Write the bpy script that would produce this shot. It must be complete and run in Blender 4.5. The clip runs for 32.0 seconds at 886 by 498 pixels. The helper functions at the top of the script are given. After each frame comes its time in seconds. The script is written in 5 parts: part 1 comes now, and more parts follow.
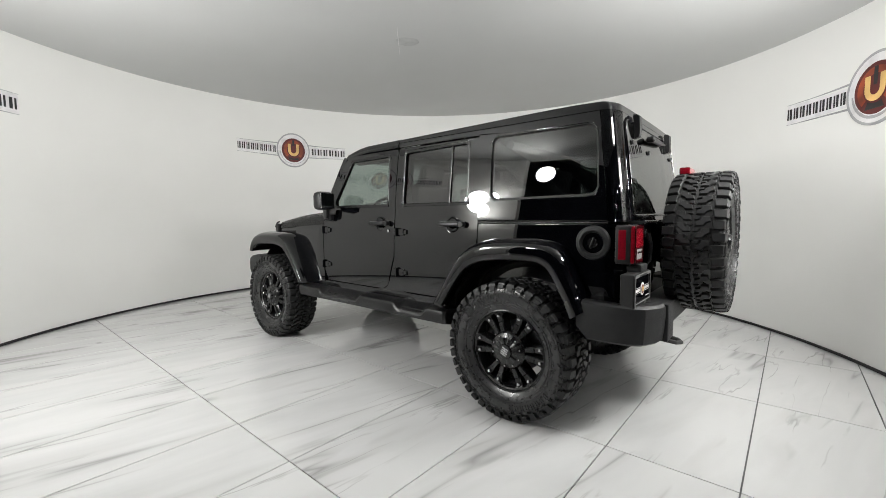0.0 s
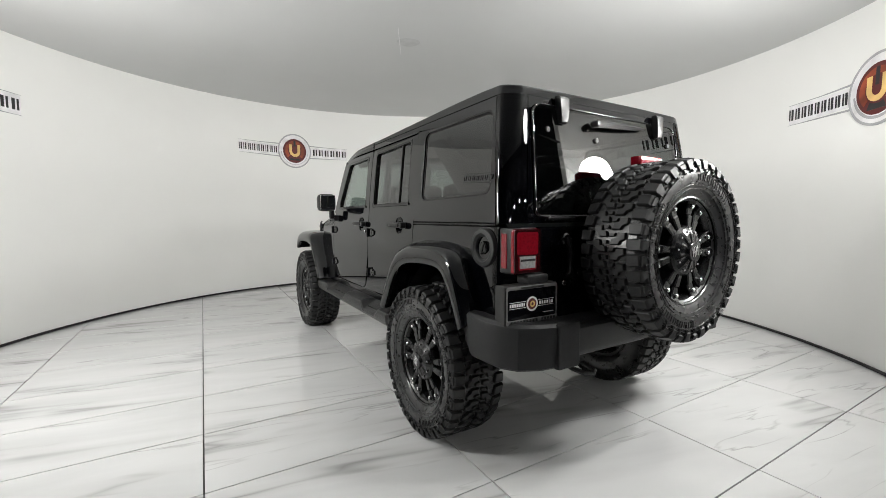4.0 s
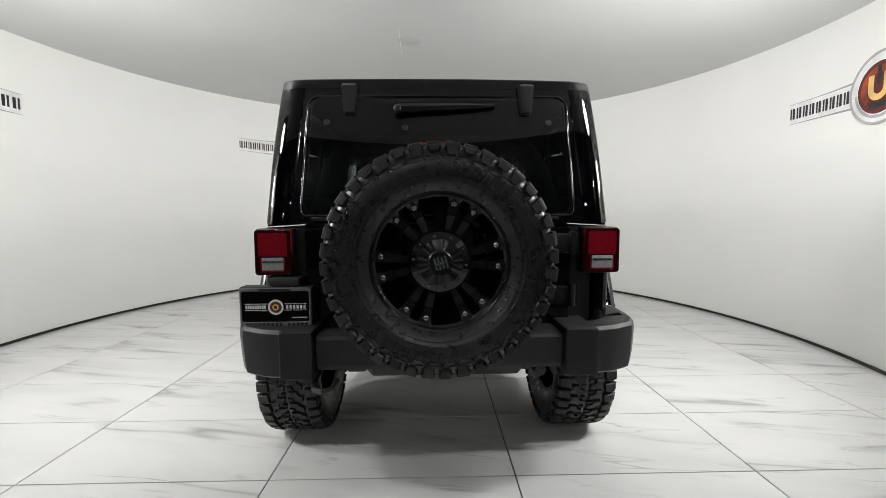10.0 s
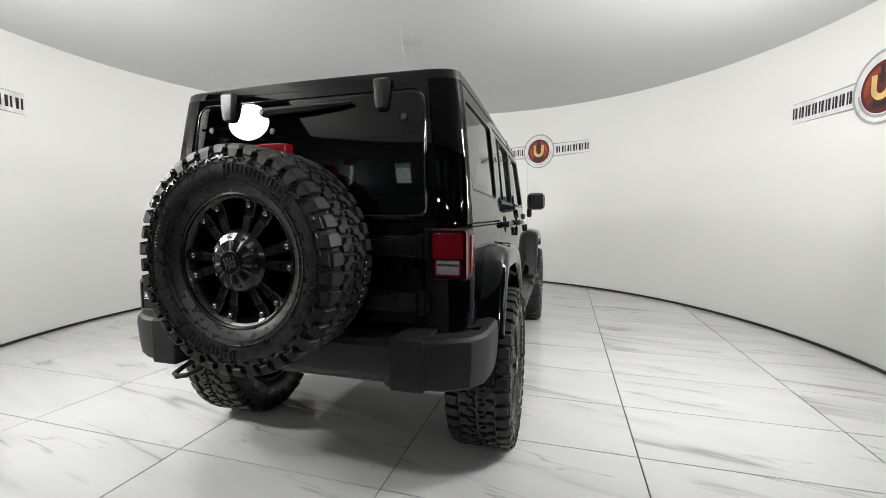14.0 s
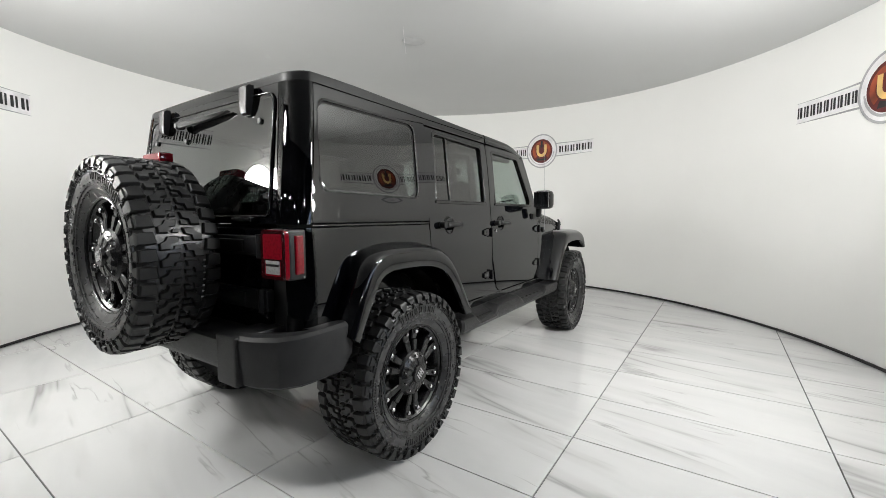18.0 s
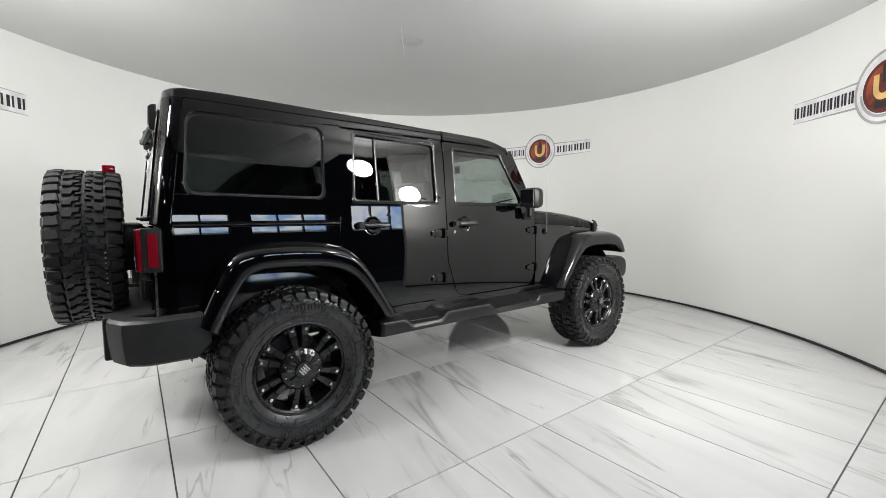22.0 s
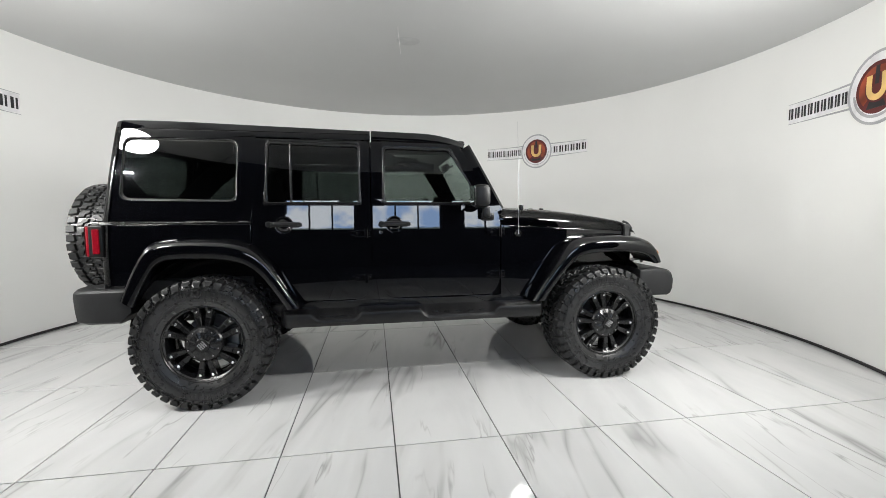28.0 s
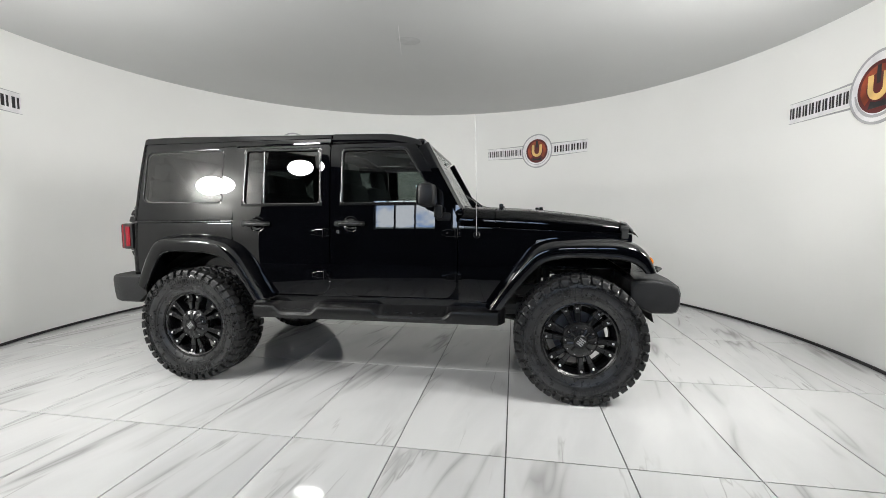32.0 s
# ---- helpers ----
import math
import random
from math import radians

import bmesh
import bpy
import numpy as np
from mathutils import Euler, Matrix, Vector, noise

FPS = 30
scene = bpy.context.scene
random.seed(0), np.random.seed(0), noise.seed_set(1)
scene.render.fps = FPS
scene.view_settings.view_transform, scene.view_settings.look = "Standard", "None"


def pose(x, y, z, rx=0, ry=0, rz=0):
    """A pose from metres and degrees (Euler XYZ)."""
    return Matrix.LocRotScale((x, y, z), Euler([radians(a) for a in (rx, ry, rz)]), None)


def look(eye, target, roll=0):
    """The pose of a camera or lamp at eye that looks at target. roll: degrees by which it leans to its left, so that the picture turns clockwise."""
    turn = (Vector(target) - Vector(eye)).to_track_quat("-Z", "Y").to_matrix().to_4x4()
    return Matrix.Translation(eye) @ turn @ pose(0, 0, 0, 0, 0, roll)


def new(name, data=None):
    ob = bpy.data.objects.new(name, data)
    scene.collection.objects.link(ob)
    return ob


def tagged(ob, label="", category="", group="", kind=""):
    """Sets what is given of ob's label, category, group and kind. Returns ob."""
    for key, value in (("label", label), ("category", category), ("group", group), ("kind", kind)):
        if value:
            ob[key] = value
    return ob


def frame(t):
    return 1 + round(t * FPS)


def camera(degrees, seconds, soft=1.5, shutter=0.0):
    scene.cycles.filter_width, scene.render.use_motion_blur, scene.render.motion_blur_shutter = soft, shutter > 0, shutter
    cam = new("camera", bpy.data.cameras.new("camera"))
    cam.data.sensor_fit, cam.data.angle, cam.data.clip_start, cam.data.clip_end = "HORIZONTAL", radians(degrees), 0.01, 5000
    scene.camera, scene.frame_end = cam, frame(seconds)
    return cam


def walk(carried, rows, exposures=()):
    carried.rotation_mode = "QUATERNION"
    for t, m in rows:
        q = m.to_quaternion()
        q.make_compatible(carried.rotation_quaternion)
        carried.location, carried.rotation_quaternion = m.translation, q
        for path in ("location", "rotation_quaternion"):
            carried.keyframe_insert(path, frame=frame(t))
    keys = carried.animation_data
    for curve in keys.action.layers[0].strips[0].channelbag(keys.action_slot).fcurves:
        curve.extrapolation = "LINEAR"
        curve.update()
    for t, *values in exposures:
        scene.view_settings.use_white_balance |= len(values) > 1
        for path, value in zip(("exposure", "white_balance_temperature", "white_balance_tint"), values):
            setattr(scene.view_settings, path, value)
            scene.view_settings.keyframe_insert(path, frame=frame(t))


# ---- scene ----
# The camera stands on a fixed spot in the open side of a round white photo
# booth; the tiled turntable and the car on it turn together.
EYE = (0.000, -4.078, 1.292)
cam = camera(94.3, 32.0, soft=0.55)
PATH = [
    (0, (0.305, -0.102, 0.975)),
    (0.5, (0.301, -0.102, 0.975)),
    (1, (0.301, -0.102, 0.975)),
    (1.5, (0.302, -0.102, 0.976)),
    (2, (0.298, -0.101, 0.979)),
    (2.5, (0.289, -0.100, 0.982)),
    (3, (0.292, -0.101, 0.982)),
    (3.5, (0.294, -0.101, 0.980)),
    (4.5, (0.296, -0.101, 0.982)),
    (5.5, (0.299, -0.101, 0.983)),
    (6, (0.302, -0.101, 0.980)),
    (6.5, (0.300, -0.101, 0.978)),
    (7, (0.286, -0.101, 0.976)),
    (7.5, (0.294, -0.101, 0.981)),
    (8, (0.307, -0.102, 0.979)),
    (8.5, (0.316, -0.103, 0.976)),
    (9, (0.314, -0.103, 0.975)),
    (9.5, (0.299, -0.102, 0.975)),
    (10, (0.289, -0.101, 0.973)),
    (10.5, (0.278, -0.100, 0.971)),
    (11, (0.280, -0.101, 0.967)),
    (11.5, (0.264, -0.100, 0.968)),
    (12, (0.250, -0.099, 0.968)),
    (12.5, (0.250, -0.099, 0.967)),
    (13, (0.260, -0.100, 0.967)),
    (13.5, (0.266, -0.099, 0.972)),
    (14, (0.275, -0.100, 0.973)),
    (14.5, (0.282, -0.101, 0.970)),
    (15.5, (0.264, -0.099, 0.974)),
    (16.5, (0.247, -0.098, 0.978)),
    (17, (0.248, -0.098, 0.977)),
    (17.5, (0.251, -0.098, 0.976)),
    (18, (0.249, -0.098, 0.972)),
    (18.5, (0.252, -0.099, 0.969)),
    (19, (0.245, -0.099, 0.966)),
    (19.5, (0.274, -0.101, 0.966)),
    (20, (0.298, -0.102, 0.967)),
    (20.5, (0.297, -0.102, 0.970)),
    (21, (0.299, -0.102, 0.972)),
    (21.5, (0.285, -0.101, 0.972)),
    (22, (0.266, -0.099, 0.972)),
    (22.5, (0.264, -0.099, 0.973)),
    (23, (0.265, -0.099, 0.972)),
    (23.5, (0.262, -0.099, 0.972)),
    (24, (0.252, -0.098, 0.973)),
    (24.5, (0.258, -0.099, 0.974)),
    (25, (0.271, -0.100, 0.975)),
    (25.5, (0.267, -0.099, 0.975)),
    (26.5, (0.278, -0.100, 0.972)),
    (27.5, (0.290, -0.101, 0.970)),
    (28, (0.298, -0.102, 0.971)),
    (28.5, (0.297, -0.102, 0.971)),
    (29, (0.297, -0.102, 0.973)),
    (29.5, (0.294, -0.101, 0.975)),
    (30, (0.297, -0.101, 0.975)),
    (30.5, (0.294, -0.101, 0.974)),
    (31, (0.290, -0.101, 0.976)),
    (31.5, (0.291, -0.101, 0.972)),
    (32, (0.292, -0.101, 0.969)),
]
walk(cam, [(t, look(EYE, aim, -0.26)) for t, aim in PATH],
     exposures=[(0, -0.06), (3, -0.02), (6, 0.03), (12, 0.05), (19, 0.04), (22, -0.03), (25, -0.06), (28, -0.09), (32, -0.12)])

# Turn of the table, degrees, and the axis in the car's own space.
TURN = [
    (0, -224.11), (1, -228.97), (2, -233.76), (3, -238.54), (3.5, -240.96),
    (4.5, -245.73), (5.5, -250.50), (6, -252.91), (7, -257.66), (8, -262.79),
    (9, -267.81), (10, -272.25), (11, -276.45), (12, -280.67), (13, -285.16),
    (14, -289.80), (14.5, -292.05), (15.5, -296.34), (16.5, -300.62), (17, -302.79),
    (18, -307.12), (19, -311.86), (20, -317.07), (21, -321.96), (22, -326.38),
    (23, -330.75), (24, -335.12), (25, -339.77), (25.5, -342.13), (26.5, -346.88),
    (27.5, -351.64), (28, -354.12), (29, -359.15), (30, -364.06), (31, -368.85),
    (32, -373.49),
]
AXIS = Vector((0.049, 0.200, 0.0))

# ---- world, lights ----
world = bpy.data.worlds.new("world")
scene.world = world
world.use_nodes = True
world.node_tree.nodes["Background"].inputs[0].default_value = (0.6, 0.7, 0.85, 1)
world.node_tree.nodes["Background"].inputs[1].default_value = 0.02

LAMP_AT = [(-2.54, -2.76, 2.55), (-3.24, -1.95, 2.01), (2.20, -2.80, 2.52), (2.66, -2.21, 1.96)]
LAMP_AIM = [(0.2, 2.0, 2.25), (0.2, 2.0, 1.8), (-0.2, 2.0, 2.25), (-0.2, 2.0, 1.8)]
LAMP_WATT = 50.5
for at, aim in zip(LAMP_AT, LAMP_AIM):
    data = bpy.data.lights.new("studio_lamp", "AREA")
    data.shape, data.size, data.energy, data.color = "ELLIPSE", 0.42, LAMP_WATT, (1.0, 1.0, 0.972)
    data.size_y = 0.33
    new("studio_lamp_light", data).matrix_world = look(at, aim)


# ---- materials ----
def mat(name):
    m = bpy.data.materials.new(name)
    m.use_nodes = True
    nt = m.node_tree
    return m, nt, nt.nodes["Principled BSDF"]


def node(nt, kind, **values):
    n = nt.nodes.new(kind)
    for k, v in values.items():
        if k in n.inputs:
            n.inputs[k].default_value = v
    return n


def coords(nt, scale=(1, 1, 1), shift=False):
    tc = nt.nodes.new("ShaderNodeTexCoord")
    mp = nt.nodes.new("ShaderNodeMapping")
    mp.inputs["Scale"].default_value = scale
    nt.links.new(tc.outputs["Object"], mp.inputs["Vector"])
    if shift:
        info = nt.nodes.new("ShaderNodeObjectInfo")
        mul = nt.nodes.new("ShaderNodeVectorMath")
        mul.operation = "MULTIPLY"
        mul.inputs[1].default_value = (37.0, 53.0, 11.0)
        nt.links.new(info.outputs["Random"], mul.inputs[0])
        nt.links.new(mul.outputs[0], mp.inputs["Location"])
    return mp.outputs["Vector"]


def noise_tex(nt, vec, scale, detail=4, rough=0.5, distortion=0.0):
    n = node(nt, "ShaderNodeTexNoise", Scale=scale, Detail=detail, Roughness=rough, Distortion=distortion)
    nt.links.new(vec, n.inputs["Vector"])
    return n.outputs["Fac"]


def ramp(nt, fac, *stops):
    r = nt.nodes.new("ShaderNodeValToRGB")
    els = r.color_ramp.elements
    while len(els) < len(stops):
        els.new(0.5)
    for e, (p, c) in zip(els, stops):
        e.position = p
        e.color = (*c, 1) if isinstance(c, tuple) else (c, c, c, 1)
    nt.links.new(fac, r.inputs["Fac"])
    return r.outputs["Color"]


def bump(nt, bsdf, fac, strength, distance=0.002):
    b = node(nt, "ShaderNodeBump", Strength=strength, Distance=distance)
    nt.links.new(fac, b.inputs["Height"])
    nt.links.new(b.outputs["Normal"], bsdf.inputs["Normal"])


def surface(name, colour, rough, metal=0.0, vary=0.15, scale=8.0, grain=0.0, grain_scale=300.0, rough_vary=0.1, coat=0.0, spec=0.5):
    """A material with colour and gloss that vary at two scales and a fine relief."""
    m, nt, b = mat(name)
    vec = coords(nt)
    big = noise_tex(nt, vec, scale, 5)
    lo, hi = (tuple(c * (1 + s * vary) for c in colour) for s in (-1, 1))
    nt.links.new(ramp(nt, big, (0.3, lo), (0.7, hi)), b.inputs["Base Color"])
    fine = noise_tex(nt, vec, grain_scale, 2)
    mr = node(nt, "ShaderNodeMapRange")
    mr.inputs["To Min"].default_value = max(0.005, rough * (1 - rough_vary))
    mr.inputs["To Max"].default_value = min(1, rough * (1 + rough_vary))
    nt.links.new(noise_tex(nt, vec, scale * 3, 4), mr.inputs["Value"])
    nt.links.new(mr.outputs["Result"], b.inputs["Roughness"])
    b.inputs["Metallic"].default_value = metal
    b.inputs["Coat Weight"].default_value = coat
    b.inputs["Specular IOR Level"].default_value = spec
    b.inputs["Coat Roughness"].default_value = 0.03
    if grain:
        bump(nt, b, fine, grain)
    return m


def tinted_glass(name, tint, rough=0.0):
    m, nt, b = mat(name)
    nt.nodes.remove(b)
    out = nt.nodes["Material Output"]
    clear = node(nt, "ShaderNodeBsdfTransparent", Color=(*tint, 1))
    shine = node(nt, "ShaderNodeBsdfGlossy", Roughness=rough, Color=(1, 1, 1, 1))
    fres = node(nt, "ShaderNodeFresnel", IOR=1.74)
    mix = nt.nodes.new("ShaderNodeMixShader")
    nt.links.new(fres.outputs[0], mix.inputs[0])
    nt.links.new(clear.outputs[0], mix.inputs[1])
    nt.links.new(shine.outputs[0], mix.inputs[2])
    nt.links.new(mix.outputs[0], out.inputs["Surface"])
    return m


def bare_glass():
    """The untinted inner side and rim of a filmed pane."""
    m, nt, b = mat("bare_glass")
    nt.nodes.remove(b)
    nt.links.new(node(nt, "ShaderNodeBsdfTransparent").outputs[0], nt.nodes["Material Output"].inputs["Surface"])
    return m


def daylight():
    """Bright sky with broken cloud and a dark line of trees along its foot."""
    m, nt, b = mat("window_daylight")
    vec = coords(nt)
    sky = ramp(nt, noise_tex(nt, vec, 2.2, 5), (0.40, (0.34, 0.52, 0.86)), (0.58, (0.86, 0.93, 1.0)))
    sep = nt.nodes.new("ShaderNodeSeparateXYZ")
    nt.links.new(vec, sep.inputs[0])
    wob = node(nt, "ShaderNodeMath")
    wob.operation = "MULTIPLY_ADD"
    wob.inputs[1].default_value = 0.22
    nt.links.new(noise_tex(nt, vec, 5.0, 4), wob.inputs[0])
    nt.links.new(sep.outputs["Z"], wob.inputs[2])
    mr = node(nt, "ShaderNodeMapRange")
    mr.inputs["From Min"].default_value, mr.inputs["From Max"].default_value = 2.16, 2.24
    nt.links.new(wob.outputs[0], mr.inputs["Value"])
    mix = nt.nodes.new("ShaderNodeMix")
    mix.data_type = "RGBA"
    mix.inputs[6].default_value = (0.10, 0.13, 0.13, 1)
    nt.links.new(mr.outputs["Result"], mix.inputs[0])
    nt.links.new(sky, mix.inputs[7])
    nt.links.new(mix.outputs[2], b.inputs["Emission Color"])
    b.inputs["Base Color"].default_value = (0.02, 0.02, 0.02, 1)
    b.inputs["Emission Strength"].default_value = 9.5
    return m


def opal(name, strength):
    m, nt, b = mat(name)
    b.inputs["Base Color"].default_value = (0.8, 0.8, 0.78, 1)
    b.inputs["Emission Color"].default_value = (1.0, 1.0, 0.97, 1)
    b.inputs["Emission Strength"].default_value = strength
    return m


def marble():
    """Polished white porcelain with grey veins that run along the tile, different on each tile."""
    m, nt, b = mat("polished_marble_tile")
    raw = coords(nt, (1.0, 1.0, 1.0), shift=True)

    def turned(angle, sx, sy):
        rot = nt.nodes.new("ShaderNodeVectorRotate")
        rot.inputs["Angle"].default_value = angle
        rot.inputs["Axis"].default_value = (0, 0, 1)
        nt.links.new(raw, rot.inputs["Vector"])
        mp = nt.nodes.new("ShaderNodeMapping")
        mp.inputs["Scale"].default_value = (sx, sy, 1)
        nt.links.new(rot.outputs[0], mp.inputs["Vector"])
        return mp.outputs[0]

    def vein(vec, scale, width, dist, detail=3):
        f = noise_tex(nt, vec, scale, detail, 0.5, dist)
        sub = node(nt, "ShaderNodeMath")
        sub.operation = "SUBTRACT"
        sub.inputs[1].default_value = 0.5
        nt.links.new(f, sub.inputs[0])
        ab = node(nt, "ShaderNodeMath")
        ab.operation = "ABSOLUTE"
        nt.links.new(sub.outputs[0], ab.inputs[0])
        return ramp(nt, ab.outputs[0], (0.0, 1.0), (width * 0.35, 0.55), (width, 0.0))

    slant = turned(0.22, 2.3, 0.23)
    other = turned(0.12, 2.9, 0.34)
    vec = slant
    main = vein(slant, 1.05, 0.018, 0.07, 3)
    smear = vein(slant, 1.05, 0.075, 0.07, 3)
    thin = vein(other, 1.6, 0.015, 0.1, 4)
    patch = ramp(nt, noise_tex(nt, turned(0.2, 1.5, 0.55), 1.7, 2), (0.50, 0.0), (0.66, 1.0))
    patch_two = ramp(nt, noise_tex(nt, turned(0.1, 1.9, 0.7), 2.1, 2), (0.51, 0.0), (0.66, 1.0))
    cloud = ramp(nt, noise_tex(nt, turned(0.20, 1.6, 0.4), 1.8, 4, 0.55, 0.5), (0.33, (0.550, 0.552, 0.553)), (0.58, (0.610, 0.610, 0.608)))
    colour = cloud
    for mask_a, mask_b, dark in ((smear, patch, (0.505, 0.502, 0.498)), (main, patch, (0.33, 0.325, 0.32)), (thin, patch_two, (0.37, 0.365, 0.36))):
        mul = node(nt, "ShaderNodeMath")
        mul.operation = "MULTIPLY"
        nt.links.new(mask_a, mul.inputs[0])
        nt.links.new(mask_b, mul.inputs[1])
        mix = nt.nodes.new("ShaderNodeMix")
        mix.data_type = "RGBA"
        mix.inputs[7].default_value = (*dark, 1)
        nt.links.new(mul.outputs[0], mix.inputs[0])
        nt.links.new(colour, mix.inputs[6])
        colour = mix.outputs[2]
    nt.links.new(colour, b.inputs["Base Color"])
    mr = node(nt, "ShaderNodeMapRange")
    mr.inputs["To Min"].default_value, mr.inputs["To Max"].default_value = 0.03, 0.065
    nt.links.new(noise_tex(nt, vec, 7, 4), mr.inputs["Value"])
    nt.links.new(mr.outputs["Result"], b.inputs["Roughness"])
    b.inputs["IOR"].default_value = 1.5
    return m


def plaster():
    m, nt, b = mat("white_painted_wall")
    vec = coords(nt)
    nt.links.new(ramp(nt, noise_tex(nt, vec, 0.9, 5), (0.3, (0.835, 0.83, 0.81)), (0.7, (0.865, 0.86, 0.84))), b.inputs["Base Color"])
    b.inputs["Roughness"].default_value = 0.55
    bump(nt, b, noise_tex(nt, vec, 120, 3), 0.08)
    return m


def lens_red(name, colour):
    m, nt, b = mat(name)
    vec = coords(nt)
    wave = node(nt, "ShaderNodeTexVoronoi", Scale=90.0)
    nt.links.new(vec, wave.inputs["Vector"])
    nt.links.new(ramp(nt, wave.outputs["Distance"], (0.1, tuple(c * 0.7 for c in colour)), (0.7, colour)), b.inputs["Base Color"])
    b.inputs["Roughness"].default_value = 0.06
    b.inputs["Coat Weight"].default_value = 0.6
    bump(nt, b, wave.outputs["Distance"], 0.15)
    return m


TILE = marble()
SMUDGE_GREY = surface("grey_ceiling_boss", (0.50, 0.505, 0.505), 0.8, vary=0.1, scale=9)
GROUT = surface("dark_grout", (0.10, 0.10, 0.10), 0.8)
WALL = plaster()
CEIL = surface("grey_ceiling_cloth", (0.585, 0.59, 0.587), 0.9, vary=0.02, scale=0.7)
CONCRETE = surface("garage_concrete", (0.085, 0.09, 0.105), 0.16, vary=0.3, scale=2, rough_vary=0.4)
GARAGE = surface("dark_garage_wall", (0.026, 0.028, 0.034), 0.9, vary=0.3, scale=1)
BASE_BLACK = surface("black_base_strip", (0.012, 0.010, 0.012), 0.5)
PAINT = surface("black_car_paint", (0.0010, 0.0011, 0.0017), 0.009, vary=0.2, scale=3, rough_vary=0.2, spec=0.62)
HARDTOP = PAINT
PLASTIC = surface("dark_grey_textured_plastic", (0.012, 0.0122, 0.013), 0.5, vary=0.2, scale=14, grain=0.3, grain_scale=500, spec=0.36)
STEP = surface("satin_black_plastic", (0.0045, 0.0045, 0.005), 0.34, vary=0.25, scale=14, grain=0.25, grain_scale=500, spec=0.4)
TRIM = surface("black_trim", (0.006, 0.006, 0.0065), 0.22, grain=0.1, grain_scale=400)
LINER = surface("glossy_black_liner", (0.004, 0.004, 0.0045), 0.07, vary=0.3, scale=12, spec=0.4)
SEAL = surface("rubber_seal", (0.004, 0.004, 0.004), 0.55)
RUBBER = surface("tyre_rubber", (0.018, 0.018, 0.0187), 0.30, vary=0.35, scale=14, grain=0.08, grain_scale=160, rough_vary=0.4, spec=0.6)
TREAD = surface("tread_rubber", (0.0090, 0.0091, 0.0096), 0.48, vary=0.35, scale=14, grain=0.10, grain_scale=160, rough_vary=0.4, spec=0.4)
RIM = surface("satin_black_alloy", (0.005, 0.005, 0.0056), 0.24, vary=0.2, scale=12, rough_vary=0.25)
RIVET = surface("bright_rivet", (0.75, 0.75, 0.76), 0.25, metal=1.0)
CHROME = surface("brushed_metal", (0.55, 0.55, 0.56), 0.22, metal=1.0)
BRAKE_IRON = surface("worn_brake_iron", (0.30, 0.30, 0.31), 0.38, metal=1.0, vary=0.25, scale=20)
AERIAL = surface("polished_aerial_steel", (0.42, 0.42, 0.43), 0.38, metal=1.0)
STEEL = surface("dark_chassis_steel", (0.02, 0.02, 0.02), 0.55, vary=0.4, scale=9, grain=0.3, grain_scale=90)
GLASS_DARK = tinted_glass("privacy_glass", (0.165, 0.188, 0.180))
GLASS_SIDE = tinted_glass("side_glass", (0.36, 0.405, 0.385))
CLEAR_BACK = bare_glass()
GLASS_CLEAR = tinted_glass("clear_glass", (0.72, 0.80, 0.77))
RED_LENS = lens_red("red_lamp_lens", (0.19, 0.004, 0.011))
RED_DARK = lens_red("dark_red_lens_rim", (0.022, 0.001, 0.002))
WHITE_LENS = lens_red("clear_lamp_lens", (0.30, 0.30, 0.30))
AMBER = lens_red("amber_lamp_lens", (0.60, 0.17, 0.012))
MIRROR = surface("mirror_glass", (0.85, 0.86, 0.87), 0.02, metal=1.0, vary=0.0)
SEAT = surface("dark_seat_cloth", (0.018, 0.018, 0.02), 0.85, vary=0.3, grain=0.4, grain_scale=200)
GREY_FRAME = surface("grey_plate_frame", (0.13, 0.13, 0.13), 0.35, grain=0.1)
LOGO_GREY = surface("logo_grey", (0.40, 0.40, 0.41), 0.5)
LOGO_PALE = surface("logo_pale_lilac", (0.80, 0.785, 0.795), 0.5)
LOGO_DARK = surface("logo_charcoal", (0.018, 0.018, 0.02), 0.5)
LOGO_RED = surface("logo_dark_red", (0.105, 0.012, 0.012), 0.45)
LOGO_ORANGE = surface("logo_orange", (0.27, 0.05, 0.018), 0.45, vary=0.6, scale=5)
LOGO_GOLD = surface("logo_gold", (0.70, 0.46, 0.17), 0.4, vary=0.2, scale=6)
DAYLIGHT = daylight()
OPAL = opal("glowing_opal_plastic", 30.0)
SHELL_FILL = opal("glowing_lamp_shell", 48.0)
TUBE = opal("glowing_tube", 260.0)


# ---- building tools ----
def part(name, bm, material, parent=None, label="", sharp=32.0, normal=None):
    """Links a bmesh as one mesh object under a thing or a part. normal: the true normal of its outer skin."""
    bmesh.ops.recalc_face_normals(bm, faces=bm.faces)
    for f in bm.faces:
        f.smooth = True
    me = bpy.data.meshes.new(name)
    bm.to_mesh(me)
    bm.free()
    me.materials.append(material)
    if normal is not None:
        smooth_skin(me, normal)
    else:
        soft_normals(me, math.cos(radians(sharp)))
    ob = new(name, me)
    if parent is not None:
        ob.parent = parent
    if label:
        ob["label"] = label
    return ob


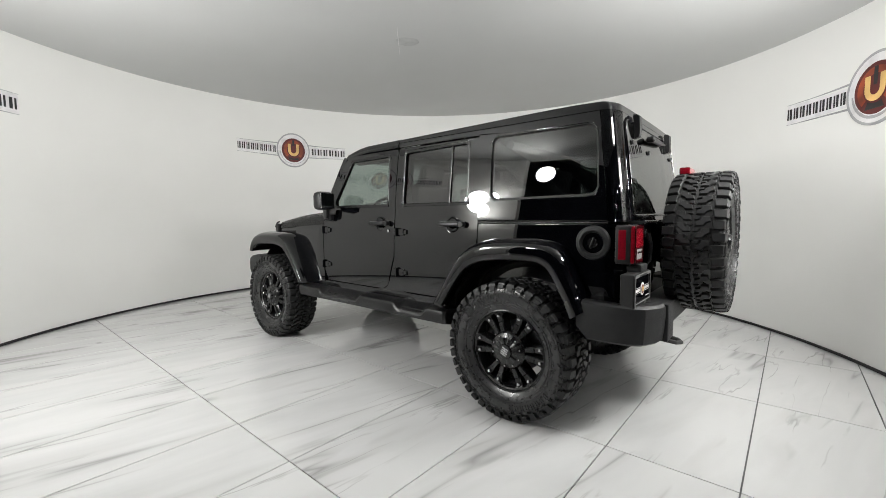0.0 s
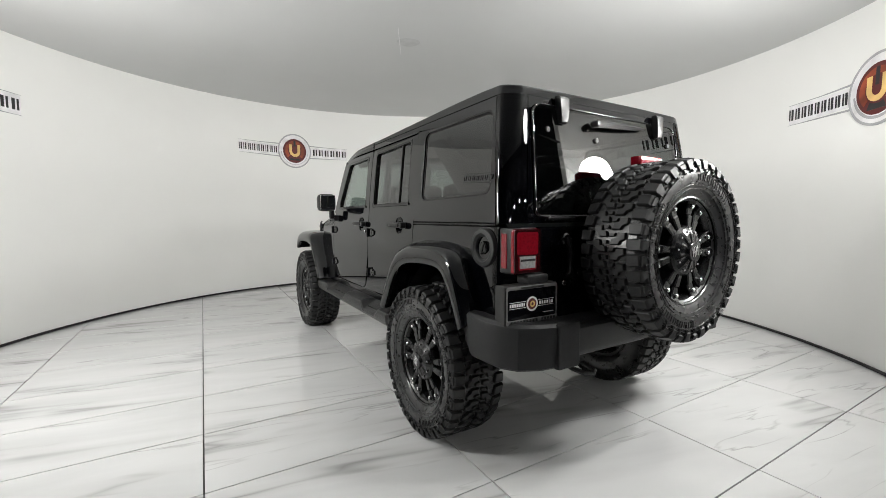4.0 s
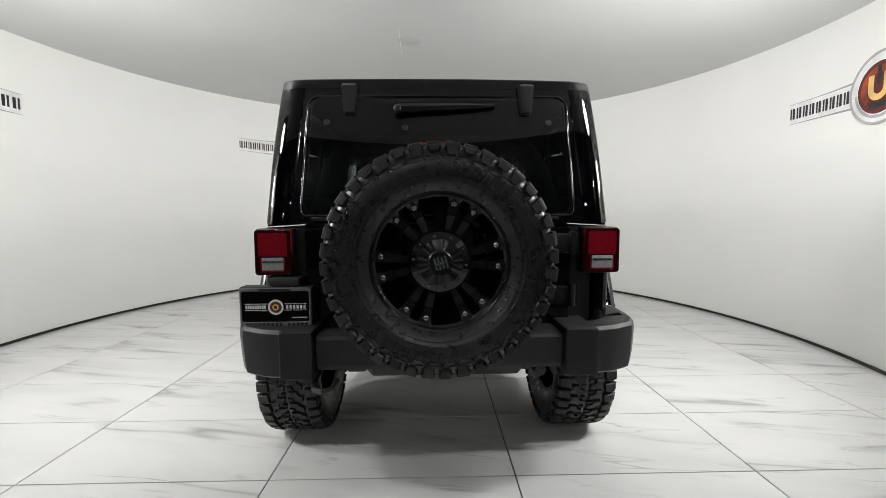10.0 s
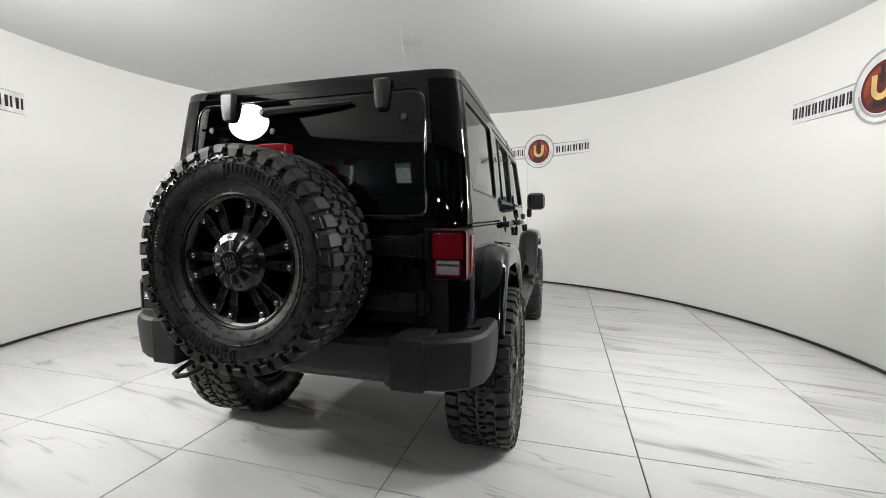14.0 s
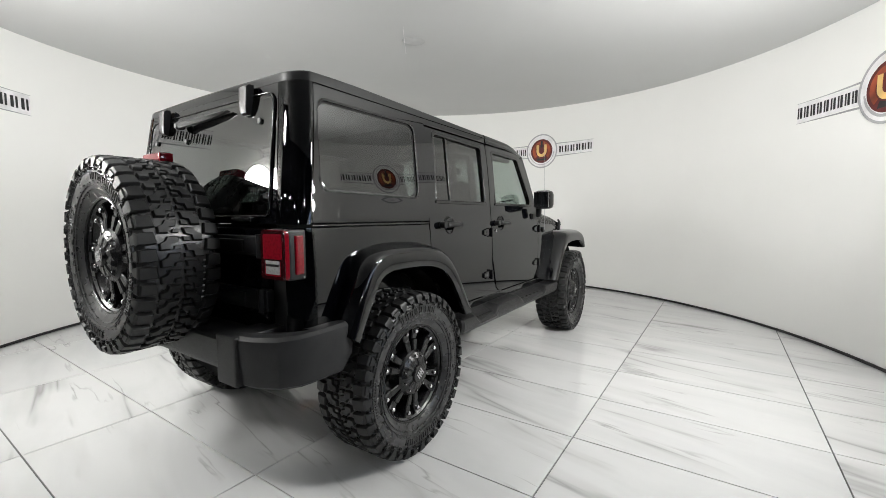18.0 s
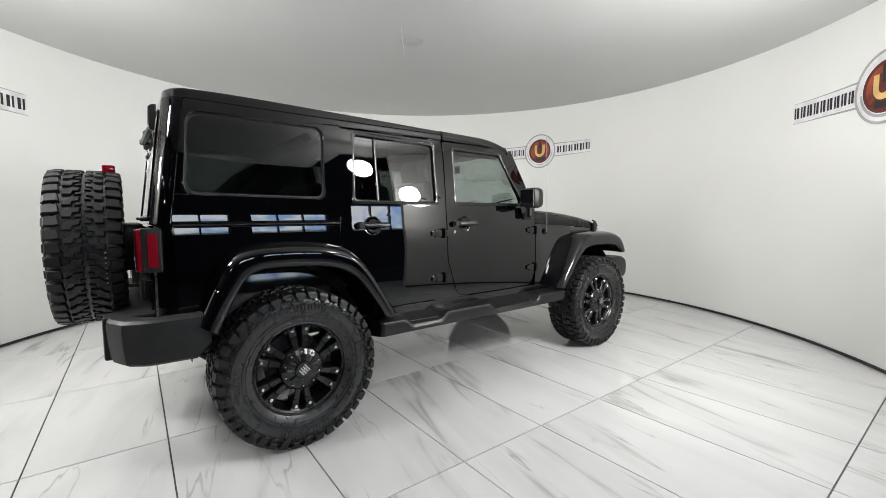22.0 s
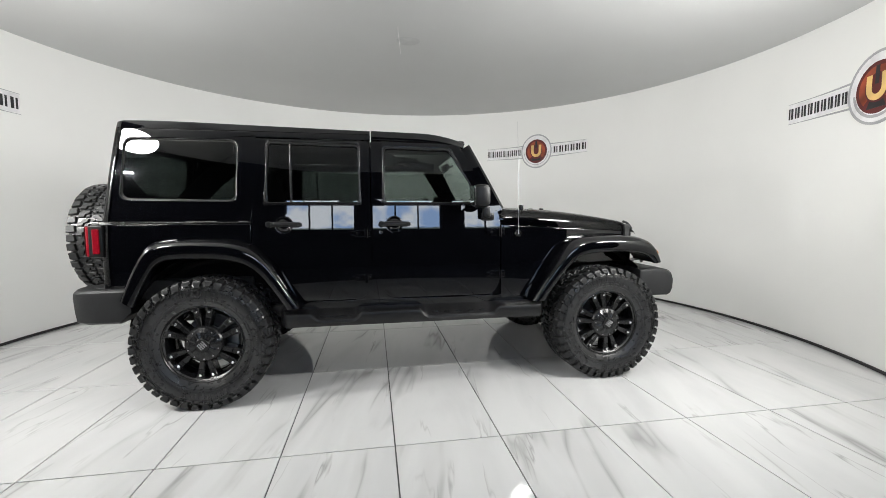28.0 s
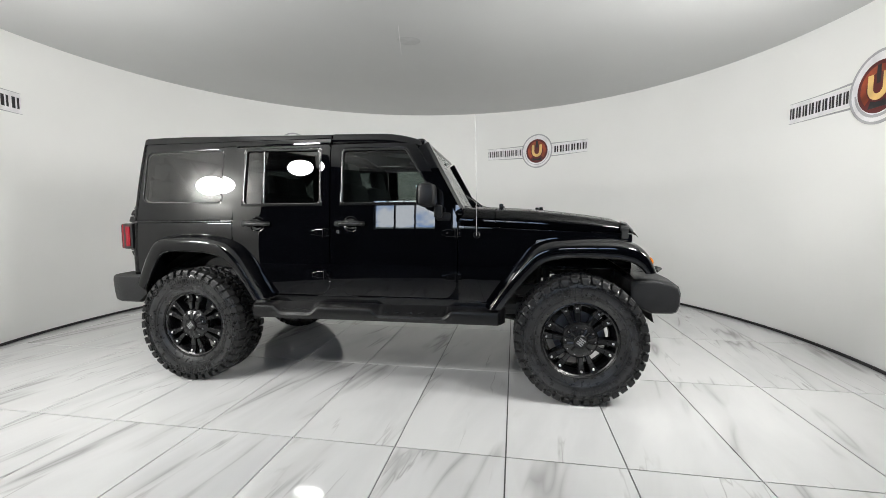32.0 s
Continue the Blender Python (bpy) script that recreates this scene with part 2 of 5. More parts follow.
def soft_normals(me, limit):
    """Normals weighted by area, so that large faces stay flat and only their rounded edges turn."""
    count = len(me.polygons)
    area = [p.area for p in me.polygons]
    nor = [p.normal.copy() for p in me.polygons]
    around = [[] for _ in me.vertices]
    for p in me.polygons:
        for v in p.vertices:
            around[v].append(p.index)
    loops = [None] * len(me.loops)
    for p in me.polygons:
        n = nor[p.index]
        for li in p.loop_indices:
            total = Vector((0, 0, 0))
            for q in around[me.loops[li].vertex_index]:
                if nor[q].dot(n) > limit:
                    total += nor[q] * area[q]
            loops[li] = tuple(total.normalized()) if total.length > 1e-12 else tuple(n)
    me.normals_split_custom_set(loops)


def smooth_skin(me, normal):
    """Gives the outer skin of a panel the normals of the surface that it follows."""
    skin = {}
    for p in me.polygons:
        n = normal(p.center)
        if p.normal.dot(n) > 0.985:
            for v in p.vertices:
                skin[v] = normal(me.vertices[v].co)
    loops = [None] * len(me.loops)
    for p in me.polygons:
        flat = not any(v in skin for v in p.vertices)
        for li in p.loop_indices:
            v = me.loops[li].vertex_index
            n = skin.get(v)
            loops[li] = n if n is not None and not flat and p.normal.dot(n) > 0.55 else p.normal
    me.normals_split_custom_set([tuple(n) for n in loops])


def bowed(ob, normal):
    """Gives a thin pane, front and back, the normals of a slightly bowed sheet; panes carry their tint on the outer side."""
    me = ob.data
    if "glass" in me.materials[0].name:
        me.materials.append(CLEAR_BACK)
        for p in me.polygons:
            if p.normal.dot(normal(p.center)) < 0.5:
                p.material_index = 1
    loops = []
    for p in me.polygons:
        n = normal(p.center)
        f = p.normal.dot(n)
        for v in p.vertices:
            loops.append(tuple(normal(me.vertices[v].co) * (1 if f > 0 else -1)) if abs(f) > 0.95 else tuple(p.normal))
    me.normals_split_custom_set(loops)
    return ob


def again(ob, name, parent, m=None):
    """Another object on the same mesh."""
    o = new(name, ob.data)
    o.parent = parent
    if m is not None:
        o.matrix_basis = m
    for key in ("label", "kind"):
        if key in ob:
            o[key] = ob[key]
    return o


def thing(name, label, category, m=None, group="", kind=""):
    ob = new(name)
    ob.empty_display_size = 0.1
    if m is not None:
        ob.matrix_world = m
    return tagged(ob, label, category, group, kind)


def add_box(bm, lo, hi, bevel=0.0, m=None, seg=2):
    """A box with rounded edges, from corner to corner."""
    tmp = bmesh.new()
    bmesh.ops.create_cube(tmp, size=1)
    size = [max(1e-4, h - l) for l, h in zip(lo, hi)]
    mid = [(l + h) / 2 for l, h in zip(lo, hi)]
    for v in tmp.verts:
        v.co = Vector([c * s + o for c, s, o in zip(v.co, size, mid)])
    if bevel:
        bmesh.ops.bevel(tmp, geom=list(tmp.edges), offset=min(bevel, min(size) * 0.45), segments=seg, profile=0.5, affect="EDGES")
    merge(bm, tmp, m)
    return bm


def merge(bm, tmp, m=None):
    if m is not None:
        bmesh.ops.transform(tmp, matrix=m, verts=tmp.verts)
    table = {v: bm.verts.new(v.co) for v in tmp.verts}
    for f in tmp.faces:
        bm.faces.new([table[v] for v in f.verts])
    tmp.free()


def box(lo, hi, bevel=0.0, m=None):
    return add_box(bmesh.new(), lo, hi, bevel, m)


def loft(sections, closed=False, caps=True, bm=None, around=False):
    """Skin over rows of points. closed: each row is a ring; around: the last row joins the first."""
    bm = bm or bmesh.new()
    rows = [[bm.verts.new(p) for p in s] for s in sections]
    n = len(rows[0])
    pairs = list(zip(rows, rows[1:])) + ([(rows[-1], rows[0])] if around else [])
    for a, b in pairs:
        for i in range(n if closed else n - 1):
            j = (i + 1) % n
            bm.faces.new((a[i], a[j], b[j], b[i]))
    if closed and caps and not around:
        bm.faces.new(rows[0])
        bm.faces.new(rows[-1][::-1])
    return bm


def lathe(profile, seg=48, axis="y", bm=None, closed=False):
    """Turns (radius, along) points round an axis through the origin."""
    rows = []
    for k in range(seg):
        a = 2 * math.pi * k / seg
        c, s = math.cos(a), math.sin(a)
        row = []
        for r, h in profile:
            row.append({"y": (r * c, h, r * s), "x": (h, r * c, r * s), "z": (r * c, r * s, h)}[axis])
        rows.append(row)
    return loft(rows, closed=closed, caps=False, bm=bm, around=True)


def disc(r, h0, h1, seg=24, axis="y", bevel=0.0, bm=None, m=None):
    tmp = bmesh.new()
    b = min(bevel, r * 0.4, abs(h1 - h0) * 0.45)
    rings = [(r - b, h0), (r, h0 + b), (r, h1 - b), (r - b, h1)] if b else [(r, h0), (r, h1)]
    rows = []
    for rr, h in rings:
        row = []
        for k in range(seg):
            a = 2 * math.pi * k / seg
            c, s = rr * math.cos(a), rr * math.sin(a)
            row.append({"y": (c, h, s), "x": (h, c, s), "z": (c, s, h)}[axis])
        rows.append(row)
    loft(rows, closed=True, bm=tmp)
    bm = bm or bmesh.new()
    merge(bm, tmp, m)
    return bm


def tube(points, r, seg=8, bm=None):
    """A round bar along points."""
    pts = [Vector(p) for p in points]
    rows = []
    for i, p in enumerate(pts):
        d = (pts[min(i + 1, len(pts) - 1)] - pts[max(i - 1, 0)]).normalized()
        u = d.orthogonal().normalized() if i == 0 else (u - d * u.dot(d)).normalized()
        v = d.cross(u)
        rr = r[i] if isinstance(r, (list, tuple)) else r
        rows.append([p + rr * (math.cos(2 * math.pi * k / seg) * u + math.sin(2 * math.pi * k / seg) * v) for k in range(seg)])
    return loft(rows, closed=True, bm=bm)


def rounded(points, seg=5):
    """A polygon with rounded corners from (x, z, radius)."""
    out, n = [], len(points)
    for i, (x, z, r) in enumerate(points):
        p = Vector((x, z))
        if r <= 0:
            out.append(p)
            continue
        a = (Vector(points[i - 1][:2]) - p).normalized()
        b = (Vector(points[(i + 1) % n][:2]) - p).normalized()
        half = a.angle(b) / 2
        d = r / math.tan(half)
        c = p + (a + b).normalized() * (r / math.sin(half))
        s, e = p + a * d - c, p + b * d - c
        turn = s.angle_signed(e)
        for k in range(seg + 1):
            w = -turn * k / seg
            out.append(c + Vector((s.x * math.cos(w) - s.y * math.sin(w), s.x * math.sin(w) + s.y * math.cos(w))))
    return out


def panel(outline, surf, side, thick=0.03, holes=(), bevel=0.005, step=0.035, plane="xz"):
    """A sheet with an outline (and holes) in x and z, laid on the surface y = surf(x, z), with thickness and rounded edges."""
    bm = bmesh.new()
    edges = []
    for ring in (outline, *holes):
        vs = [bm.verts.new((p[0], 0, p[1])) for p in ring]
        edges += [bm.edges.new((a, b)) for a, b in zip(vs, vs[1:] + vs[:1])]
    bmesh.ops.triangle_fill(bm, use_beauty=True, use_dissolve=False, edges=edges)
    zs = [v.co.z for v in bm.verts]
    if step:
        for k in range(1, int((max(zs) - min(zs)) / step)):
            bmesh.ops.bisect_plane(bm, geom=bm.verts[:] + bm.edges[:] + bm.faces[:], plane_co=(0, 0, min(zs) + k * step), plane_no=(0, 0, 1))
    front = list(bm.faces)
    ret = bmesh.ops.extrude_face_region(bm, geom=front)
    back = {g for g in ret["geom"] if isinstance(g, bmesh.types.BMVert)}
    for v in bm.verts:
        v.co.y = side * (surf(v.co.x, v.co.z) - (thick if v not in back else 0))
    outer = {g for g in ret["geom"] if isinstance(g, bmesh.types.BMFace)}
    if bevel:
        rim = [e for e in bm.edges if len(e.link_faces) == 2 and sum(f in outer for f in e.link_faces) == 1]
        bmesh.ops.bevel(bm, geom=rim, offset=bevel, segments=2, profile=0.5, affect="EDGES")
    if plane == "yz":
        for v in bm.verts:
            v.co = Vector((v.co.y, v.co.x, v.co.z))
    return bm


def side_normal(surf, side):
    def normal(co):
        d = 1e-3
        dx = (surf(co.x + d, co.z) - surf(co.x - d, co.z)) / (2 * d)
        dz = (surf(co.x, co.z + d) - surf(co.x, co.z - d)) / (2 * d)
        return Vector((-dx, side, -dz)).normalized()
    return normal


# ---- the booth ----
HUB = Vector((-0.088, 0.532))
RADIUS = 4.2006
OPEN_A, OPEN_B = -44.5, 44.0


def ceiling_z(x, y):
    return 3.139 - 0.0079 * x + 0.0497 * y


def on_wall(deg, z, inward=0.0):
    """A point of the not quite round wall; deg is counted from the open side, to the right."""
    a = radians(deg)
    r = RADIUS + 0.208 * math.cos(a) + 0.006 * math.sin(a) + 0.141 * math.cos(2 * a) + 0.018 * math.sin(2 * a) - inward
    return Vector((HUB.x + r * math.sin(a), HUB.y - r * math.cos(a), z))


def booth():
    seg = 180
    angles = [OPEN_B + (360 - OPEN_B + OPEN_A) * k / seg for k in range(seg + 1)]
    rows = []
    for a in angles:
        i, o = on_wall(a, 0), on_wall(a, 0, -0.10)
        zi, zo = ceiling_z(i.x, i.y), ceiling_z(o.x, o.y)
        rows.append([(i.x, i.y, 0.012), (i.x, i.y, 1.1), (i.x, i.y, 2.2), (i.x, i.y, zi), (o.x, o.y, zo), (o.x, o.y, 0.012)])
    wall = part("wall_round", loft(rows, closed=True), WALL)
    tagged(wall, "curved white painted wall of a round photo booth", "wall", kind="structure")
    rows = []
    for a in angles:
        ps = [on_wall(a, 0, d) for d in (0.012, 0.012, -0.002, -0.002)]
        rows.append([(p.x, p.y, z) for p, z in zip(ps, (0.006, 0.031, 0.031, 0.006))])
    tagged(part("baseboard", loft(rows, closed=True), BASE_BLACK), "thin black strip along the foot of the wall", "baseboard", kind="structure")
    bm = bmesh.new()
    rim, rim_top = [], []
    porch = 34.0
    for k in range(130):
        deg = porch - 2 * porch * k / 24 if k < 25 else -porch - 0.01 - (359.98 - 2 * porch) * (k - 25) / 104
        reach = 0.78 if k < 25 else 0.0
        p = on_wall(deg, 0, -0.12 - reach)
        rim.append((p.x, p.y, ceiling_z(p.x, p.y)))
        rim_top.append((p.x, p.y, ceiling_z(p.x, p.y) + 0.06))
    loft([rim, rim_top], closed=True, bm=bm)
    tagged(part("ceiling", bm, CEIL), "grey stretched cloth ceiling of the booth", "ceiling", kind="structure")


GARAGE_ROOM = []


def garage():
    """The dark building round the booth. Like the car it stands still to the tiles, and a row of
    windows along its south side shines into the booth's open side."""
    def keep(ob):
        GARAGE_ROOM.append(ob)
        return ob
    for name, lo, hi, m in (("floor", (-11, -6.96, -0.2), (8, 8, -0.03), CONCRETE), ("ceiling_garage", (-11, -6.96, 4.2), (8, 8, 4.4), GARAGE),
                            ("wall_north", (-11.2, 8, -0.2), (8.2, 8.2, 4.4), GARAGE), ("wall_west", (-11.2, -6.96, -0.2), (-11, 8, 4.4), GARAGE),
                            ("wall_east", (8, -6.96, -0.2), (8.2, 8, 4.4), GARAGE)):
        keep(tagged(part(name, box(lo, hi), m), "dark unlit garage " + name.split("_")[0], name.split("_")[0], kind="structure"))
    roof = GARAGE_ROOM[1]
    # Only y = 0.9 follows a reflection; the rest are unseen fill for the car's rear.
    for y in (-4.6, -1.6, 0.9, 3.6, 6.2):
        part("led_tube", box((-9.44, y - 0.15, 3.60), (-9.36, y + 0.15, 3.65), 0.02), TUBE, roof, "bright white ceiling tube in a row added mostly as fill")
    part("led_tube", box((-5.8, -6.90, 3.54), (-5.4, -6.82, 3.60), 0.02), TUBE, roof, "bright white wall tube")
    wins = [(-2.13, -0.68), (-0.30, 1.25), (1.80, 3.35)]
    z0, z1 = 1.98, 2.54
    bm = bmesh.new()
    add_box(bm, (-11.2, -7.16, -0.2), (8.2, -6.96, z0))
    add_box(bm, (-11.2, -7.16, z1), (8.2, -6.96, 4.4))
    xs = [-11.2] + [x for w in wins for x in w] + [8.2]
    for a, b in zip(xs[::2], xs[1::2]):
        add_box(bm, (a, -7.16, z0), (b, -6.96, z1))
    keep(tagged(part("wall_south", bm, GARAGE), "dark garage wall with a row of windows", "wall", kind="structure"))
    for n, (a, b) in enumerate(wins):
        w = keep(thing("window_%d" % (n + 1), "low wide garage window with cloudy sky behind its bars", "window", kind="structure"))
        part("pane", box((a, -7.12, z0), (b, -7.10, z1)), DAYLIGHT, w)
        fr = bmesh.new()
        for k in range(4):
            x = a + (b - a) * k / 3
            add_box(fr, (x - 0.016, -7.10, z0), (x + 0.016, -7.02, z1))
        part("window_frame", fr, TRIM, w)


garage()


booth()


def ceiling_mark():
    """A shallow grey disc, added for a darker smudge in the cloth, with a slack thread beside it."""
    x, y = -0.02, 0.50
    z = ceiling_z(x, y)
    g = thing("ceiling_boss", "shallow grey disc put for a darker smudge in the ceiling cloth", "ceiling boss", pose(x, y, z))
    part("cap", lathe([(0.0001, -0.006), (0.08, -0.006), (0.115, -0.004), (0.125, 0.0)], 40, "z"), SMUDGE_GREY, g)
    part("thread", tube([(-0.10, -1.30, -0.010), (-0.09, -0.7, -0.014), (-0.10, -0.3, -0.016), (-0.09, 0.35, -0.008)], 0.0026, 6), LOGO_PALE, g, "thin white thread")


ceiling_mark()


# ---- wall signs ----
def sign(deg, z, scale=1.0):
    """A round emblem with two arms, in plain shapes, laid on the round wall."""
    s = thing("wall_sign", "round red and gold emblem with two lettered arms on the wall", "sign", group="signs on the booth wall")
    s.location = on_wall(deg, z)

    def place(u, v, off):
        p = on_wall(deg - math.degrees(u * scale / RADIUS), z + v * scale, off)
        return p - s.location

    def plate(name, outline, depth, material, off=0.0, label=""):
        bm = bmesh.new()
        fine = []
        for (u0, v0), (u1, v1) in zip(outline, outline[1:] + outline[:1]):
            k = max(1, int(abs(u1 - u0) / 0.07))
            fine += [(u0 + (u1 - u0) * i / k, v0 + (v1 - v0) * i / k) for i in range(k)]
        outline = fine
        n = len(outline)
        front = [bm.verts.new(place(u, v, off + depth)) for u, v in outline]
        back = [bm.verts.new(place(u, v, off)) for u, v in outline]
        for i in range(n):
            j = (i + 1) % n
            bm.faces.new((front[i], front[j], back[j], back[i]))
        bmesh.ops.triangle_fill(bm, use_beauty=True, edges=[bm.edges.get((front[i], front[(i + 1) % n])) for i in range(n)])
        return part(name, bm, material, s, label)

    def circle(r, n=56):
        return [(r * math.cos(2 * math.pi * k / n), r * math.sin(2 * math.pi * k / n)) for k in range(n)]

    def band(name, r0, r1, a0, a1, depth, material, off=0.0, n=48):
        rows = []
        for k in range(n + 1):
            t = radians(a0 + (a1 - a0) * k / n)
            c, w = math.cos(t), math.sin(t)
            rows.append([place(r * c, r * w, o) for r, o in ((r0, off), (r0, off + depth), (r1, off + depth), (r1, off))])
        return part(name, loft(rows, closed=True, caps=a1 - a0 < 360), material, s)

    def rect(u0, u1, v0, v1, n=1):
        us = [u0 + (u1 - u0) * k / n for k in range(n + 1)]
        return [(u, v0) for u in us] + [(u, v1) for u in us[::-1]]

    for d in (-1, 1):
        plate("arm", [(d * 0.27, -0.088), (d * 0.63, -0.094), (d * 1.03, -0.102), (d * 1.03, 0.102), (d * 0.63, 0.094), (d * 0.27, 0.088)][:: d], 0.002, LOGO_PALE)
        for v in (-1, 1):
            o = [(d * 0.27, v * 0.106), (d * 0.63, v * 0.104), (d * 1.04, v * 0.104), (d * 1.04, v * 0.108), (d * 0.63, v * 0.114), (d * 0.27, v * 0.126)]
            plate("stripe", o, 0.003, LOGO_GREY)
        count = 9 if d < 0 else 6
        span0, span1 = (0.325, 1.045) if d < 0 else (0.345, 1.035)
        pitch = (span1 - span0) / count
        for k in range(count):
            u = span0 + pitch * k
            for a, b in ((0.12, 0.40), (0.60, 0.78)):
                plate("bar", rect(d * (u + pitch * a), d * (u + pitch * b), -0.058, 0.058), 0.004, LOGO_DARK, 0.002)
    band("outer_ring", 0.294, 0.317, 0, 360, 0.010, LOGO_GREY)
    plate("pale_disc", circle(0.297), 0.008, LOGO_PALE)
    band("grey_crescent", 0.224, 0.258, 185, 355, 0.003, LOGO_GREY, 0.008)
    plate("dark_disc", circle(0.222), 0.006, LOGO_RED, 0.008)
    band("orange_band", 0.125, 0.185, -45, 225, 0.004, LOGO_ORANGE, 0.014)
    plate("dark_wedge", [(-0.1, -0.175), (0.1, -0.175), (0.055, -0.07), (-0.055, -0.07)], 0.003, LOGO_DARK, 0.014)
    horseshoe = [(-0.105, 0.115), (-0.052, 0.115)] + [(0.052 * math.cos(radians(a)), 0.052 * math.sin(radians(a)) - 0.005) for a in range(180, 361, 20)] + [(0.052, 0.115), (0.105, 0.115)]
    horseshoe += [(0.105 * math.cos(radians(a)), 0.105 * math.sin(radians(a)) - 0.005) for a in range(0, -181, -15)]
    plate("gold_arch", horseshoe, 0.004, LOGO_GOLD, 0.018)
    plate("dark_slot", rect(-0.02, 0.02, 0.03, 0.185), 0.003, LOGO_DARK, 0.016)


sign(-148.7, 2.55)
sign(142.4, 2.515)
sign(70.2, 2.335, 0.95)
sign(-78.4, 2.49)


def studio_lamp(at, aim):
    s = thing("studio_lamp", "round glowing studio lamp on a black arm at the booth opening", "lamp", Matrix.Translation((at[0], at[1], -0.03)), "studio lamps")
    # The head's back glows as added fill for the ceiling near the opening.
    head = part("head", lathe([(0.0, 0.10), (0.10, 0.09), (0.197, 0.05), (0.210, 0.036), (0.202, 0.036), (0.0, 0.05)], 40, "z"), SHELL_FILL, s)
    for v in head.data.vertices:
        v.co.y *= 0.80
    bulb = part("diffuser", lathe([(0.0, 0.006), (0.07, 0.007), (0.14, 0.012), (0.185, 0.024), (0.203, 0.040), (0.203, 0.045), (0.0, 0.046)], 40, "z"), OPAL, head, "white opal diffuser")
    for v in bulb.data.vertices:
        v.co.y *= 0.80
    head.matrix_basis = Matrix.Translation((0, 0, at[2] + 0.03)) @ look((0, 0, 0), Vector(aim) - Vector(at))
    edge = on_wall((OPEN_A + 360 if at[0] < 0 else OPEN_B) if at[2] > 2.3 else (308 if at[0] < 0 else 52), at[2] - 0.02, -0.03)
    back = Vector(at) + (Vector(at) - Vector(aim)).normalized() * 0.09
    part("arm", tube([back - Vector((at[0], at[1], -0.03)), edge - Vector((at[0], at[1], -0.03))], 0.014), TRIM, s)


for at, aim in zip(LAMP_AT, LAMP_AIM):
    studio_lamp(at, aim)


# ---- the car: x forward, y to its left, z up, origin on the floor between the axles ----
CAR = thing("car", "glossy black four-door off-road car with hardtop and mud tyres", "car")
BELT = 1.255


def skin(x, z):
    """Half width of the body: crowned below the belt line, leaning in above it."""
    if z >= BELT:
        up = max(0.0, z - 1.40)
        return 0.812 - 0.080 * (min(z, 1.40) - BELT) - 0.066 * up - 0.095 * up * up
    return 0.812 + 0.013 * (1 - ((z - 1.0) / 0.255) ** 2) if z > 1.0 else 0.825 - 0.105 * (1.0 - z) ** 2


TOP_LEAN = ((1.255, -0.03), (1.268, 0.055), (1.279, 0.092), (1.385, 0.107), (1.393, 0.088), (1.40, 0.066))


def top_skin(x, z):
    """The hardtop's side: rolled towards its foot."""
    if z >= 1.40:
        return skin(x, z)
    y, at = skin(x, 1.40), 1.40
    for (z0, s0), (z1, s1) in zip(TOP_LEAN[-2::-1], TOP_LEAN[:0:-1]):
        lo = max(z, z0)
        if lo >= at:
            continue
        s = s0 + (s1 - s0) * (lo - z0) / (z1 - z0)
        y += (at - lo) * (s + s1) / 2
        at = lo
    return y


def rear_x(z):
    return -2.125 + (0.130 * (z - BELT) if z > BELT else 0.0)


def inset(f, d):
    return lambda x, z: f(x, z) - d


def ring_of(x0, z0, x1, z1, r):
    return rounded([(x0, z0, r), (x1, z0, r), (x1, z1, r), (x0, z1, r)])


SIDES = ((-1, "right"), (1, "left"))

# arch curves in x and z
R_ARCH_OUT = [(-0.845, 0.665), (-0.93, 0.80), (-1.035, 0.965), (-1.12, 1.055), (-1.20, 1.100), (-1.32, 1.128), (-1.48, 1.138), (-1.64, 1.137), (-1.755, 1.118), (-1.815, 1.075), (-1.865, 0.99), (-1.915, 0.88), (-1.962, 0.765)]
R_ARCH_IN = [(-0.935, 0.655), (-1.00, 0.76), (-1.08, 0.875), (-1.15, 0.945), (-1.225, 0.985), (-1.33, 1.010), (-1.48, 1.020), (-1.63, 1.020), (-1.70, 1.005), (-1.75, 0.965), (-1.795, 0.89), (-1.84, 0.80), (-1.88, 0.71)]
F_ARCH_OUT = [(0.845, 0.640), (0.915, 0.745), (1.00, 0.865), (1.085, 0.975), (1.165, 1.060), (1.26, 1.102), (1.40, 1.116), (1.56, 1.119), (1.71, 1.114), (1.82, 1.088), (1.885, 1.042), (1.925, 0.975), (1.948, 0.918)]
F_ARCH_IN = [(0.945, 0.640), (1.005, 0.725), (1.08, 0.825), (1.155, 0.910), (1.22, 0.965), (1.30, 0.992), (1.42, 1.005), (1.56, 1.006), (1.70, 1.000), (1.79, 0.980), (1.845, 0.95), (1.87, 0.925), (1.885, 0.905)]


